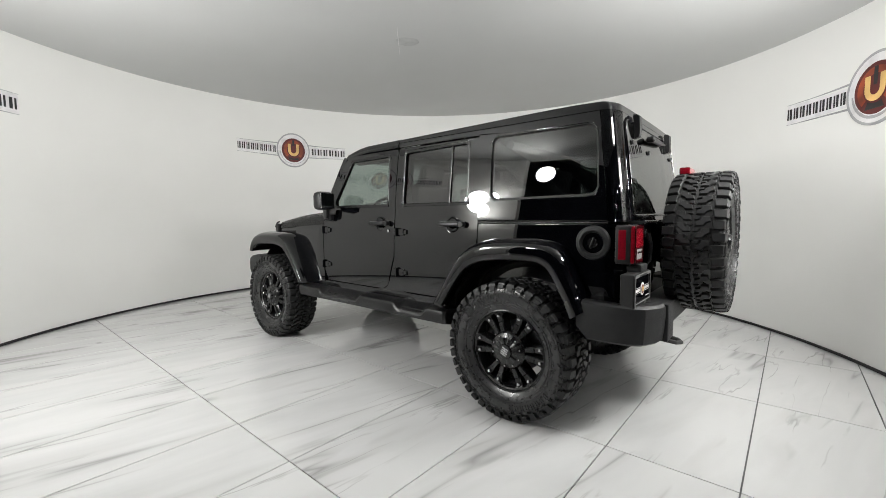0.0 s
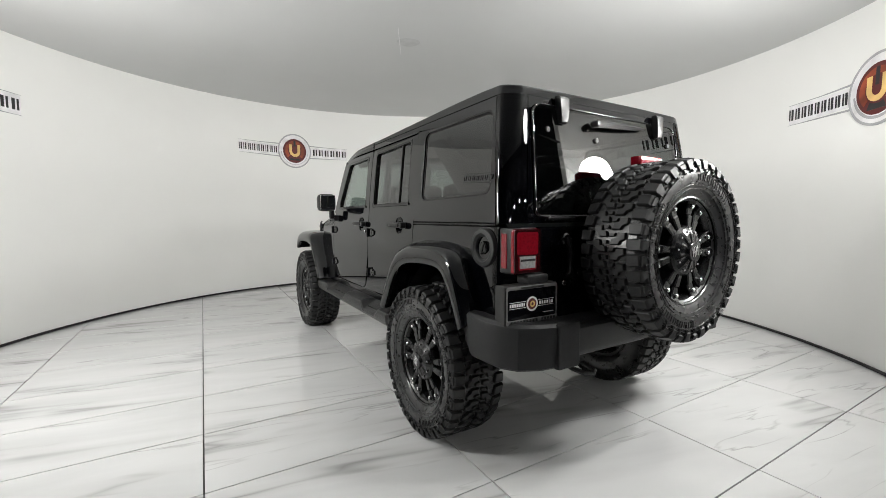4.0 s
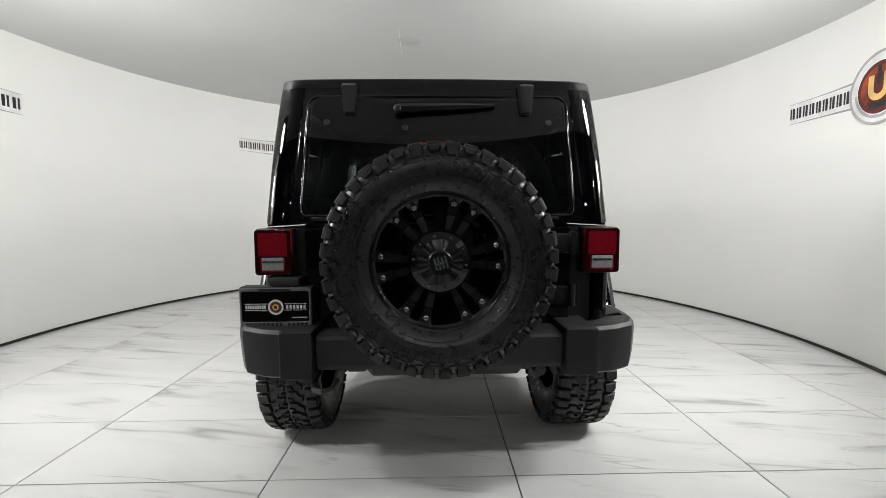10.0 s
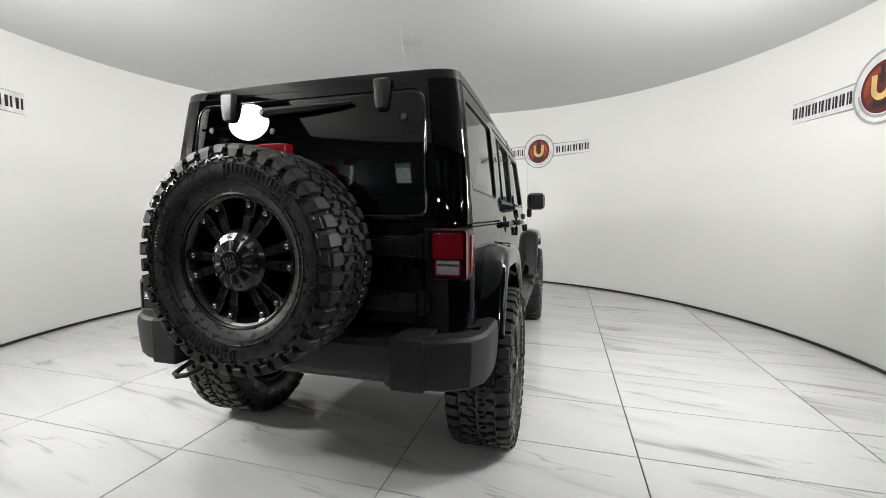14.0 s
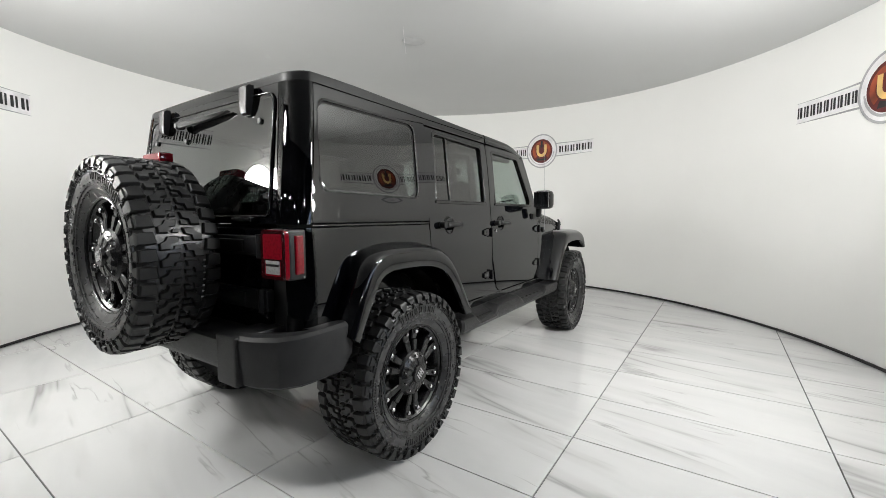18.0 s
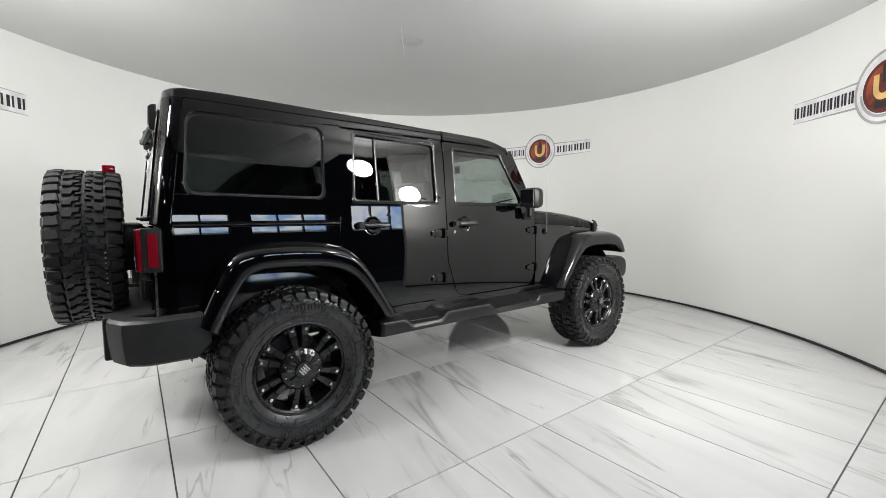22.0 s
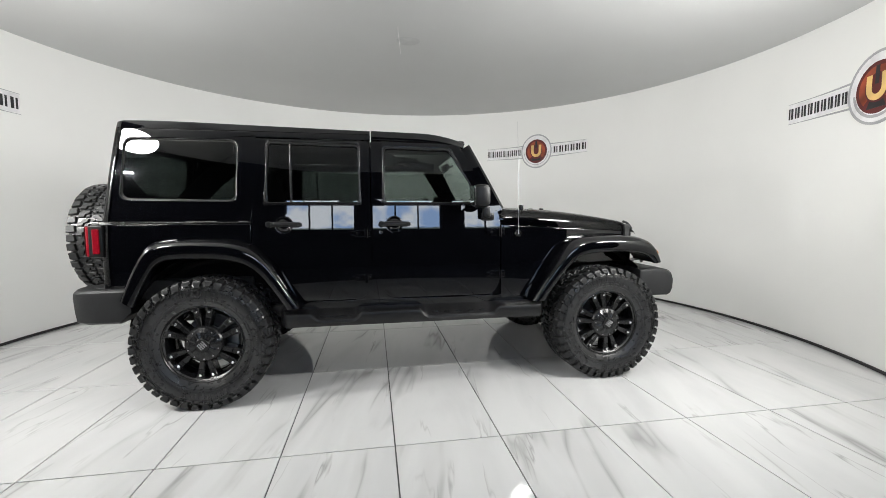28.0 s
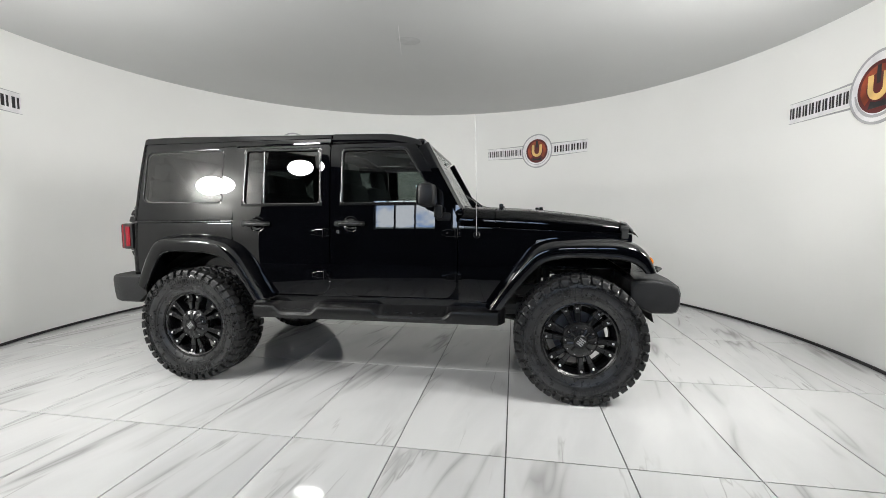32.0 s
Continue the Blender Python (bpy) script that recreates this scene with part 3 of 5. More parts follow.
def body_panels():
    for side, word in SIDES:
        nrm = side_normal(skin, side)
        # rear quarter panel, with the arch cut out
        arch = [(x, z - 0.03) for x, z in R_ARCH_OUT[3:]]
        q = [(-1.176, BELT - 0.012), (-1.176, 1.10)] + arch + [(-1.99, 0.745), (-2.035, 0.745), (-2.035, BELT - 0.012)]
        part("quarter_panel", panel(q[::-1], skin, side, 0.03), PAINT, CAR, normal=nrm)
        # strip under the doors and pillar between them
        sill = [(-0.86, 0.66), (-0.90, 0.60), (0.86, 0.60), (0.86, 0.66), (0.66, 0.680), (-0.80, 0.680)]
        part("sill", panel(sill, inset(skin, 0.004), side, 0.03, step=0), PAINT, CAR)
        # panel between front door and wheel arch
        cowl = rounded([(0.632, 1.222, 0), (0.632, 0.64, 0), (0.86, 0.64, 0), (1.165, 1.03, 0.02), (1.20, 1.190, 0), (0.70, 1.218, 0)])
        taper = lambda x, z: skin(x, z) - max(0, x - 0.70) * 0.085
        part("cowl_panel", panel(cowl, taper, side, 0.03), PAINT, CAR, normal=side_normal(taper, side))
        # painted pillar between the doors
        part("door_pillar", panel([(-0.47, 0.66), (-0.14, 0.66), (-0.14, 1.20), (-0.47, 1.20)], inset(skin, 0.007), side, 0.03, step=0.03), PAINT, CAR, normal=nrm)
        # inner boards that close the gaps
        part("inner_board", box((-0.93, side * 0.735 - 0.01, 0.61), (0.66, side * 0.735 + 0.01, 1.24)), SEAL, CAR)
        part("inner_board", box((-2.02, side * 0.735 - 0.01, 1.035), (-0.93, side * 0.735 + 0.01, 1.24)), SEAL, CAR)
        # belt moulding between tub and hardtop
        bm = tube([(-2.04, side * 0.8085, BELT - 0.003), (-1.6, side * 0.8085, BELT - 0.003), (-1.176, side * 0.8085, BELT - 0.003)], 0.0062, 12)
        part("belt_seal", bm, TRIM, CAR, "", 60)


body_panels()


def corner(z0, z1, rx, ry, name, material, front, n=12, zn=14):
    """Rounded rear corner from the side to the rear face, on each side."""
    for side, word in SIDES:
        def at(k, z):
            yy, xx = skin(0, z), rear_x(z)
            if k == 0:
                return Vector((xx + rx + front, side * yy, z))
            if k == n + 2:
                return Vector((xx, side * (yy - ry - 0.004), z))
            a = (k - 1) / n * math.pi / 2
            return Vector((xx + rx - rx * math.sin(a), side * (yy - ry + ry * math.cos(a)), z))
        rows = []
        for i in range(zn + 1):
            z = z0 + (z1 - z0) * i / zn
            rows.append([at(k, z) for k in range(n + 3)])
        bm = loft(rows)
        bmesh.ops.solidify(bm, geom=bm.faces[:], thickness=0.02)
        part(name, bm, material, CAR, sharp=50)


TOP_RX, TOP_RY, TOP_Z = 0.076, 0.126, 1.886
corner(0.745, BELT - 0.012, 0.085, 0.085, "rear_corner", PAINT, 0.008)
corner(BELT + 0.004, TOP_Z, TOP_RX, TOP_RY, "hardtop_corner", HARDTOP, 0.004)


# hardtop and roof
def roof_dz(x):
    return min(0.053, 0.043 - 0.0205 * (x + 1.13)) - 0.5 * max(0, x - 0.02) ** 2


def crown(x, y, h):
    """How far the roof falls away towards its rear corners."""
    return 0.017 * min(1, h / 0.03) * max(0, min(1, (-1.84 - x) / 0.25)) ** 2 * (abs(y) / 0.75) ** 2


def hardtop_cap():
    """The hardtop's roof: it carries the walls on upward and rolls over its edge."""
    rows = []
    for d, h in ((0.0, 0.016), (0.0, 0.0292), (0.0004, 0.0306), (0.002, 0.0340), (0.0055, 0.0366), (0.012, 0.0390), (0.026, 0.0428), (0.075, 0.048), (0.16, 0.052), (0.30, 0.056)):
        zn = TOP_Z + 0.001 if h == 0.016 else 1.848 + h + 0.05 * min(1, h / 0.03)
        x0, half = rear_x(zn) + d * 1.25, skin(0, zn) - d
        x1 = -0.352 - 0.03 * d
        rx, ry = max(0.02, TOP_RX - d * 0.5), max(0.03, TOP_RY - d * 0.5)
        right = [(x0 + rx - rx * math.cos(radians(7.5 * k)), -half + ry - ry * math.sin(radians(7.5 * k))) for k in range(13)]
        right += [(right[-1][0] + (x1 - right[-1][0]) * k / 12, -half) for k in range(1, 13)]
        front = [(x1, -half + 2 * half * k / 10) for k in range(1, 10)]
        left = [(x, -y) for x, y in right[::-1]]
        back = [(x0, (half - ry) * (1 - 2 * k / 10)) for k in range(1, 10)]
        rows.append([(x, y, zn if h == 0.016 else 1.848 + h + roof_dz(x) * min(1, h / 0.03) - crown(x, y, h)) for x, y in right + front + left + back])
    return part("hardtop_roof", loft(rows, closed=True), HARDTOP, CAR, sharp=50)


def cap(name, x0, x1, y0, y1, f0, f1, g0, g1, r, material, base=1.848):
    """A roof piece with a rolled edge; f and g say how far each edge rolls over."""
    levels = [(0.0, 0.0), (0.0, 0.014), (0.0015, 0.025), (0.006, 0.034), (0.014, 0.040), (0.028, 0.0445), (0.070, 0.048), (0.16, 0.052), (0.30, 0.056)]
    rows = []
    for d, h in levels:
        a0, a1, b0, b1 = x0 + d * f0, x1 - d * f1, y0 + d * g0, y1 - d * g1
        lean = 0.16 * h
        if f0 > 0.5:
            a0 += 0.25 * (h + 0.05 * min(1, h / 0.03))
        if g0 > 0.5:
            b0 += lean
        if g1 > 0.5:
            b1 -= lean
        rr = max(0.004, r - d * 0.5)
        o = []
        for cx, cy, s in ((a1 - rr, b1 - rr, 0), (a0 + rr, b1 - rr, 90), (a0 + rr, b0 + rr, 180), (a1 - rr, b0 + rr, 270)):
            for k in range(7):
                a = radians(s + 15 * k)
                o.append((cx + rr * math.cos(a), cy + rr * math.sin(a)))
        dense = []
        for p, q in zip(o, o[1:] + o[:1]):
            dense += [(p[0] + (q[0] - p[0]) * k / 12, p[1] + (q[1] - p[1]) * k / 12) for k in range(12)] if math.dist(p, q) > 0.2 else [p]
        rows.append([(x, y, base + h + roof_dz(x) * (min(1, h / 0.03) if roof_dz(x) > 0 else 1) - crown(x, y, h)) for x, y in dense])
    n = min(len(r_) for r_ in rows)
    if any(len(r_) != n for r_ in rows):
        rows = [r_ for r_ in rows if len(r_) == n]
    bm = loft(rows, closed=True)
    return part(name, bm, material, CAR, sharp=40)


YR = skin(0, 1.848)
hardtop_cap()
cap("roof_panel", -0.345, 0.352, 0.004, YR, 0.03, 0.7, 0.03, 1, 0.02, HARDTOP)
cap("roof_panel", -0.345, 0.352, -YR, -0.004, 0.03, 0.7, 1, 0.03, 0.02, HARDTOP)


def gasket(points, out, r, parent, material, name="gasket"):
    """A rounded bead along a closed ring of points; out is the way that it stands proud."""
    out = Vector(out)
    rows = []
    for i, p in enumerate(points):
        p = Vector(p)
        d = (Vector(points[(i + 1) % len(points)]) - Vector(points[i - 1])).normalized()
        s = out.cross(d).normalized()
        rows.append([p + r * (math.cos(a) * s + math.sin(a) * out) for a in (0, 0.5, 1.05, 1.57, 2.1, 2.64, 3.14, 4.7)])
    return part(name, loft(rows, closed=True, around=True), material, parent, "", 75)


def side_bow(side, cx, k=0.07):
    return lambda co: Vector((k * (co.x - cx), side, 0.090 + 0.20 * (co.z - 1.50))).normalized()


def hardtop_sides():
    for side, word in SIDES:
        top, low = TOP_Z, BELT + 0.006
        edge = TOP_RX + 0.008
        out = [(rear_x(low) + edge, low), (-1.170, low), (-1.142, 1.846), (-0.352, 1.846), (-0.352, top), (rear_x(top) + edge, top)]
        hole = rounded([(-1.985, 1.405, 0.055), (-1.262, 1.395, 0.05), (-1.250, 1.822, 0.05), (-1.955, 1.818, 0.06)])
        part("hardtop_side", panel(out, top_skin, side, 0.035, [hole[::-1]], 0.008, 0.013), HARDTOP, CAR, normal=side_normal(top_skin, side))
        glass = rounded([(-1.972, 1.418, 0.05), (-1.275, 1.408, 0.045), (-1.263, 1.809, 0.045), (-1.944, 1.805, 0.055)])
        w = part("rear_side_window", panel(glass, inset(skin, 0.010), side, 0.005, bevel=0.0015, step=0), GLASS_DARK, CAR, "dark tinted window glass")
        bowed(w, side_bow(side, -1.62))
        seal = part("window_seal", panel(hole, inset(skin, 0.012), side, 0.012, [glass[::-1]], 0.002, step=0), SEAL, w)
        gasket([(p[0], side * (skin(0, p[1]) - 0.0035), p[1]) for p in hole], (0, side, 0), 0.0042, w, TRIM)
        # rain rail over the doors
        rows = [[(x, side * (YR + a), 1.846 + b + roof_dz(x)) for a, b in ((-0.012, -0.02), (0.001, -0.016), (0.003, -0.004), (-0.003, 0.008), (-0.014, 0.008))] for x in (-0.345, -0.2, 0.0, 0.15, 0.24, 0.31)]
        part("rain_rail", loft(rows, closed=True), HARDTOP, CAR)


hardtop_sides()


# doors
def door(side, outline, win, glass_mat, name, handle_x, hinge_x, divider=None):
    nrm = side_normal(skin, side)
    out = rounded(outline)
    hole = rounded(win)
    d = part(name, panel(out, skin, side, 0.04, [hole[::-1], [(handle_x + 0.054 * math.cos(2 * math.pi * k / 28), 1.232 - 0.054 * math.sin(2 * math.pi * k / 28)) for k in range(28)]], 0.009), PAINT, CAR, normal=nrm)
    cx = sum(p[0] for p in win) / len(win)
    cz = sum(p[1] for p in win) / len(win)
    shrink = lambda k: [(cx + (x - cx) * (1 - k / abs(x - cx)), cz + (z - cz) * (1 - k / abs(z - cz)), max(0.004, r - k * 0.5)) for x, z, r in win]
    inner = rounded(shrink(0.016))
    fr = part("window_frame", panel(hole, inset(skin, -0.002), side, 0.02, [inner[::-1]], 0.004, step=0), TRIM, d)
    bowed(part("window_pane", panel(rounded(shrink(0.012)), inset(skin, 0.014), side, 0.005, bevel=0.001, step=0), glass_mat, d, "tinted window glass"), side_bow(side, cx - 0.2))
    gasket([(p[0], side * (skin(0, p[1]) - 0.002), p[1]) for p in hole], (0, side, 0), 0.0042, d, TRIM)
    if divider is not None:
        bar = [(divider - 0.009, 1.385), (divider + 0.009, 1.385), (divider + 0.006, 1.815), (divider - 0.010, 1.815)]
        part("divider_bar", panel(bar, inset(skin, 0.004), side, 0.02, bevel=0.004, step=0), TRIM, d)
    # waist strip
    x0, x1 = min(p[0] for p in win), max(p[0] for p in win)
    rows = [[(x, side * (skin(x, 1.385) + a), 1.383 + b) for a, b in ((-0.01, -0.012), (0.007, -0.010), (0.008, 0.004), (-0.008, 0.012))] for x in (x0 - 0.005, x1 + 0.005)]
    part("waist_strip", loft(rows, closed=True), TRIM, d)
    # recess, handle, lock
    y = side * skin(0, 1.235)
    bm = bmesh.new()
    lathe([(0.0, -0.026), (0.022, -0.024), (0.040, -0.017), (0.050, -0.006), (0.055, 0.0022), (0.058, 0.0025), (0.0605, 0.0), (0.0605, -0.01)], 36, "y", bm)
    for v in bm.verts:
        v.co = Vector((v.co.x + handle_x, y + side * v.co.y, v.co.z + 1.232))
    part("handle_recess", bm, PAINT, d, "", 60)
    bm = bmesh.new()
    tube([(handle_x - 0.085, y + side * 0.012, 1.236), (handle_x - 0.07, y + side * 0.034, 1.237), (handle_x + 0.01, y + side * 0.04, 1.237), (handle_x + 0.09, y + side * 0.034, 1.236), (handle_x + 0.105, y + side * 0.008, 1.235)], [0.017, 0.018, 0.0165, 0.017, 0.016], 10, bm)
    disc(0.022, 0.0, 0.042, 18, "y", 0.004, bm, Matrix.Translation((handle_x - 0.095, y, 1.236)) @ Matrix.Diagonal((1, side, 1, 1)))
    part("door_handle", bm, STEP, d, "black grip handle")
    # outside hinges
    for z in (1.168, 0.845):
        yy = side * skin(0, z)
        bm = box((hinge_x - 0.045, yy - 0.012, z - 0.027), (hinge_x + 0.028, yy + 0.012, z + 0.027), 0.006)
        add_box(bm, (hinge_x - 0.075, yy - 0.012, z - 0.018), (hinge_x - 0.04, yy + 0.010, z + 0.018), 0.005)
        tube([(hinge_x + 0.034, yy + side * 0.014, z - 0.034), (hinge_x + 0.034, yy + side * 0.014, z + 0.034)], 0.014, 12, bm)
        add_box(bm, (hinge_x + 0.03, yy - 0.012, z - 0.026), (hinge_x + 0.072, yy + 0.010, z + 0.026), 0.006)
        hg = part("hinge", bm, PAINT, d)
        for dx in (-0.03, 0.055):
            part("hinge_bolt", disc(0.0075, 0, 0.006, 10, "y", 0.002, None, Matrix.Translation((hinge_x + dx, yy + side * 0.008, z)) @ Matrix.Diagonal((1, side, 1, 1))), TRIM, hg)
    return d


for side, word in SIDES:
    door(side, [(-1.163, 1.838, 0.02), (-1.170, 1.105, 0.05), (-0.865, 0.685, 0.075), (-0.395, 0.685, 0.075), (-0.3575, 0.80, 0.12), (-0.3575, 1.838, 0.02)],
         [(-1.085, 1.378, 0.03), (-0.425, 1.378, 0.03), (-0.428, 1.808, 0.03), (-1.068, 1.818, 0.03)], GLASS_DARK, "rear_door", -0.955, -0.425, -0.905)
    door(side, [(-0.3485, 1.838, 0.02), (-0.3485, 0.98, 0.06), (-0.25, 0.685, 0.09), (0.56, 0.685, 0.06), (0.622, 0.78, 0.10), (0.622, 1.27, 0.015), (0.598, 1.335, 0.02), (0.300, 1.838, 0.05)],
         [(-0.268, 1.378, 0.03), (0.470, 1.378, 0.03), (0.458, 1.43, 0.03), (0.245, 1.795, 0.05), (-0.265, 1.800, 0.03)], GLASS_SIDE, "front_door", -0.185, 0.585)
    yy = side * skin(0, 1.175)
    part("door_lock", disc(0.013, 0.0, 0.006, 16, "y", 0.002, None, Matrix.Translation((-0.285, yy, 1.175)) @ Matrix.Diagonal((1, side, 1, 1))), CHROME, CAR, "bright round lock")


# mirrors
for side, word in SIDES:
    m = part("door_mirror", box((0.372, side * 0.945 - 0.085, 1.352), (0.490, side * 0.945 + 0.085, 1.518), 0.038), STEP, CAR, "black folding mirror")
    part("mirror_glass", box((0.366, side * 0.945 - 0.070, 1.366), (0.376, side * 0.945 + 0.070, 1.504), 0.004), MIRROR, m)
    bm = box((0.465, side * 0.875 - 0.024, 1.275), (0.525, side * 0.875 + 0.024, 1.37), 0.018)
    add_box(bm, (0.47, side * 0.80 - 0.03, 1.255), (0.575, side * 0.80 + 0.06, 1.315), 0.016)
    part("mirror_arm", bm, STEP, m)


# windscreen frame, glass, cowl
def windscreen():
    a, b = Vector((0.340, 0, 1.866)), Vector((0.630, 0, 1.335))
    for side, word in SIDES:
        rows = []
        for t in (0.095, 0.3, 0.6, 1):
            p = a.lerp(b, t)
            y = skin(0, p.z) - 0.004
            rows.append([(p.x - 0.035, side * y, p.z - 0.02), (p.x + 0.012, side * (y - 0.002), p.z + 0.008), (p.x + 0.03, side * (y - 0.025), p.z + 0.022), (p.x + 0.03, side * (y - 0.075), p.z + 0.022), (p.x - 0.03, side * (y - 0.075), p.z - 0.02)])
        part("windscreen_pillar", loft(rows, closed=True), PAINT, CAR, "", 40)
    for t, name in ((0.0, "windscreen_header"), (1.0, "windscreen_base")):
        p = a.lerp(b, t)
        y = skin(0, p.z) - 0.03
        lift = 0.002 if t == 0 else 0.025
        part(name, box((p.x - 0.04, -y, p.z - 0.045), (p.x + 0.030, y, p.z + lift), 0.02), PAINT, CAR)
    rows = [[(p.x + d, y * (skin(0, p.z) - 0.07), p.z + d * 0.7) for y in (-1, -0.5, 0, 0.5, 1) for d in (0.008,)] for p in (a.lerp(b, 0.02), a.lerp(b, 0.98))]
    bm = loft(rows)
    bmesh.ops.solidify(bm, geom=bm.faces[:], thickness=0.006)
    part("windscreen", bm, GLASS_CLEAR, CAR, "clear laminated windscreen glass")
    bm = bmesh.new()
    for y0, y1 in ((-0.10, -0.55), (0.45, -0.02)):
        tube([(0.725, y0, 1.375), (0.675, (y0 + y1) / 2, 1.425), (0.655, y1, 1.45)], [0.010, 0.008, 0.005], 8, bm)
        add_box(bm, (0.69, y0 - 0.03, 1.345), (0.76, y0 + 0.03, 1.385), 0.012)
    part("front_wiper", bm, TRIM, CAR, "black wiper arms")


windscreen()


# bonnet, cowl top, grille
def bonnet_half(x):
    return 0.752 - 0.125 * max(0, (x - 0.70)) / 1.17


def bonnet_top(x):
    if x < 0.87:
        return 1.350 - 0.05 * (x - 0.68)
    t = (x - 0.87) / 0.90
    return 1.340 - 0.030 * t - 0.062 * t * t


def bonnet(name, xs, material, drop=None):
    rows = []
    for x in xs:
        w, z = bonnet_half(x), bonnet_top(x)
        if x > 1.78:
            z -= 0.1 * (x - 1.78) + 4.0 * (x - 1.78) ** 2
        low = 1.222 - 0.056 * (x - 0.70)
        low = min(low, z - 0.02)
        half = [(w, low), (w + 0.002, low + (z - low) * 0.35), (w - 0.008, low + (z - low) * 0.62), (w - 0.035, low + (z - low) * 0.85), (w - 0.085, z - 0.004), (w - 0.16, z + 0.004), (w - 0.24, z + 0.007), (w - 0.30, z + 0.016), (w * 0.35, z + 0.020), (0.0, z + 0.021)]
        rows.append([(x, y, zz) for y, zz in half] + [(x, -y, zz) for y, zz in half[-2::-1]])
    bm = loft(rows)
    bmesh.ops.solidify(bm, geom=bm.faces[:], thickness=0.012)
    return part(name, bm, material, CAR, sharp=45)


bonnet("cowl_top", [0.640, 0.70, 0.78, 0.85, 0.893], PAINT)
bonnet("bonnet", [0.899, 0.96, 1.05, 1.15, 1.25, 1.35, 1.45, 1.55, 1.65, 1.73, 1.78, 1.82, 1.86, 1.89, 1.905], PAINT)


def front_end():
    for side, word in SIDES:
        taper = lambda x, z: bonnet_half(x) - 0.004
        out = [(1.16, 1.192), (1.13, 0.98), (1.30, 0.90), (1.87, 0.90), (1.87, 1.152)]
        part("fender_side", panel(out, taper, side, 0.02, step=0), PAINT, CAR)
        # bonnet catch
        y = side * (bonnet_half(1.80) + 0.010)
        bm = box((1.790, y - 0.012, 1.120), (1.835, y + 0.012, 1.195), 0.006)
        add_box(bm, (1.780, y - 0.016, 1.175), (1.838, y + 0.012, 1.218), 0.010)
        tube([(1.775, y, 1.238), (1.815, y, 1.226), (1.860, y, 1.176)], 0.010, 8, bm)
        part("bonnet_catch", bm, PLASTIC, CAR, "black rubber bonnet catch")
    # grille with seven slots and round headlamps
    slots = [ring_of(-0.30 + 0.088 * k, 0.87, -0.30 + 0.088 * k + 0.055, 1.115, 0.024) for k in range(7)]
    out = rounded([(-0.62, 0.78, 0.05), (0.62, 0.78, 0.05), (0.60, 1.165, 0.08), (-0.60, 1.165, 0.08)])
    g = part("grille", panel(out, lambda x, z: 1.905 - 0.10 * (x * x) - 0.10 * max(0, z - 1.0), 1, 0.05, [s[::-1] for s in slots], 0.008, 0.1, "yz"), PAINT, CAR, "black grille with seven upright slots")
    part("radiator", box((1.78, -0.42, 0.80), (1.80, 0.42, 1.14)), SEAL, g)
    for side, word in SIDES:
        lamp = part("headlamp", disc(0.088, 1.765, 1.80, 28, "x", 0.012, None, Matrix.Translation((0.090, side * 0.47, 1.01))), CHROME, g, "round headlamp")
    # bonnet bumpers and washer jets
    for x, y in ((1.24, 0.10), (1.26, -0.12), (0.93, -0.45), (0.93, 0.45)):
        part("washer_jet", box((x - 0.016, y - 0.02, bonnet_top(x) + 0.002), (x + 0.016, y + 0.02, bonnet_top(x) + 0.046), 0.006), TRIM, CAR)


front_end()


# wheel arch flares
def flare(arch_out, arch_in, front, side):
    n = len(arch_out)

    def fine(curve):
        pts = []
        for i in range(n - 1):
            p0, p1, p2, p3 = (Vector(curve[max(0, min(n - 1, i + k))]) for k in (-1, 0, 1, 2))
            for k in range(4):
                t = k / 4
                pts.append(0.5 * ((2 * p1) + (p2 - p0) * t + (2 * p0 - 5 * p1 + 4 * p2 - p3) * t * t + (3 * p1 - p0 - 3 * p2 + p3) * t ** 3))
        return pts + [Vector(curve[-1])]

    o, q = fine(arch_out), fine(arch_in)
    rows = []
    for i, (a, b) in enumerate(zip(o, q)):
        base = 0.765
        if front:
            base = min(0.775, bonnet_half(a.x) - 0.02) if a.x > 1.0 else 0.775
        lift = (a - b).normalized()
        lip = 0.938 if not front else 0.935
        up = a + lift * 0.020
        mid = a.lerp(b, 0.16)
        row = [(up, base), (a + lift * 0.018, 0.80), (a + lift * 0.010, 0.855), (a, 0.898), (mid, lip - 0.010), (a.lerp(b, 0.32), lip), (a.lerp(b, 0.6), lip + 0.001), (a.lerp(b, 0.93), lip - 0.004), (b, lip - 0.012), (b - lift * 0.004, lip - 0.03), (b + lift * 0.012, lip - 0.05), (b + lift * 0.03, base + 0.01)]
        rows.append([(p.x, side * y, p.y) for p, y in row])
    return loft(rows, closed=True)


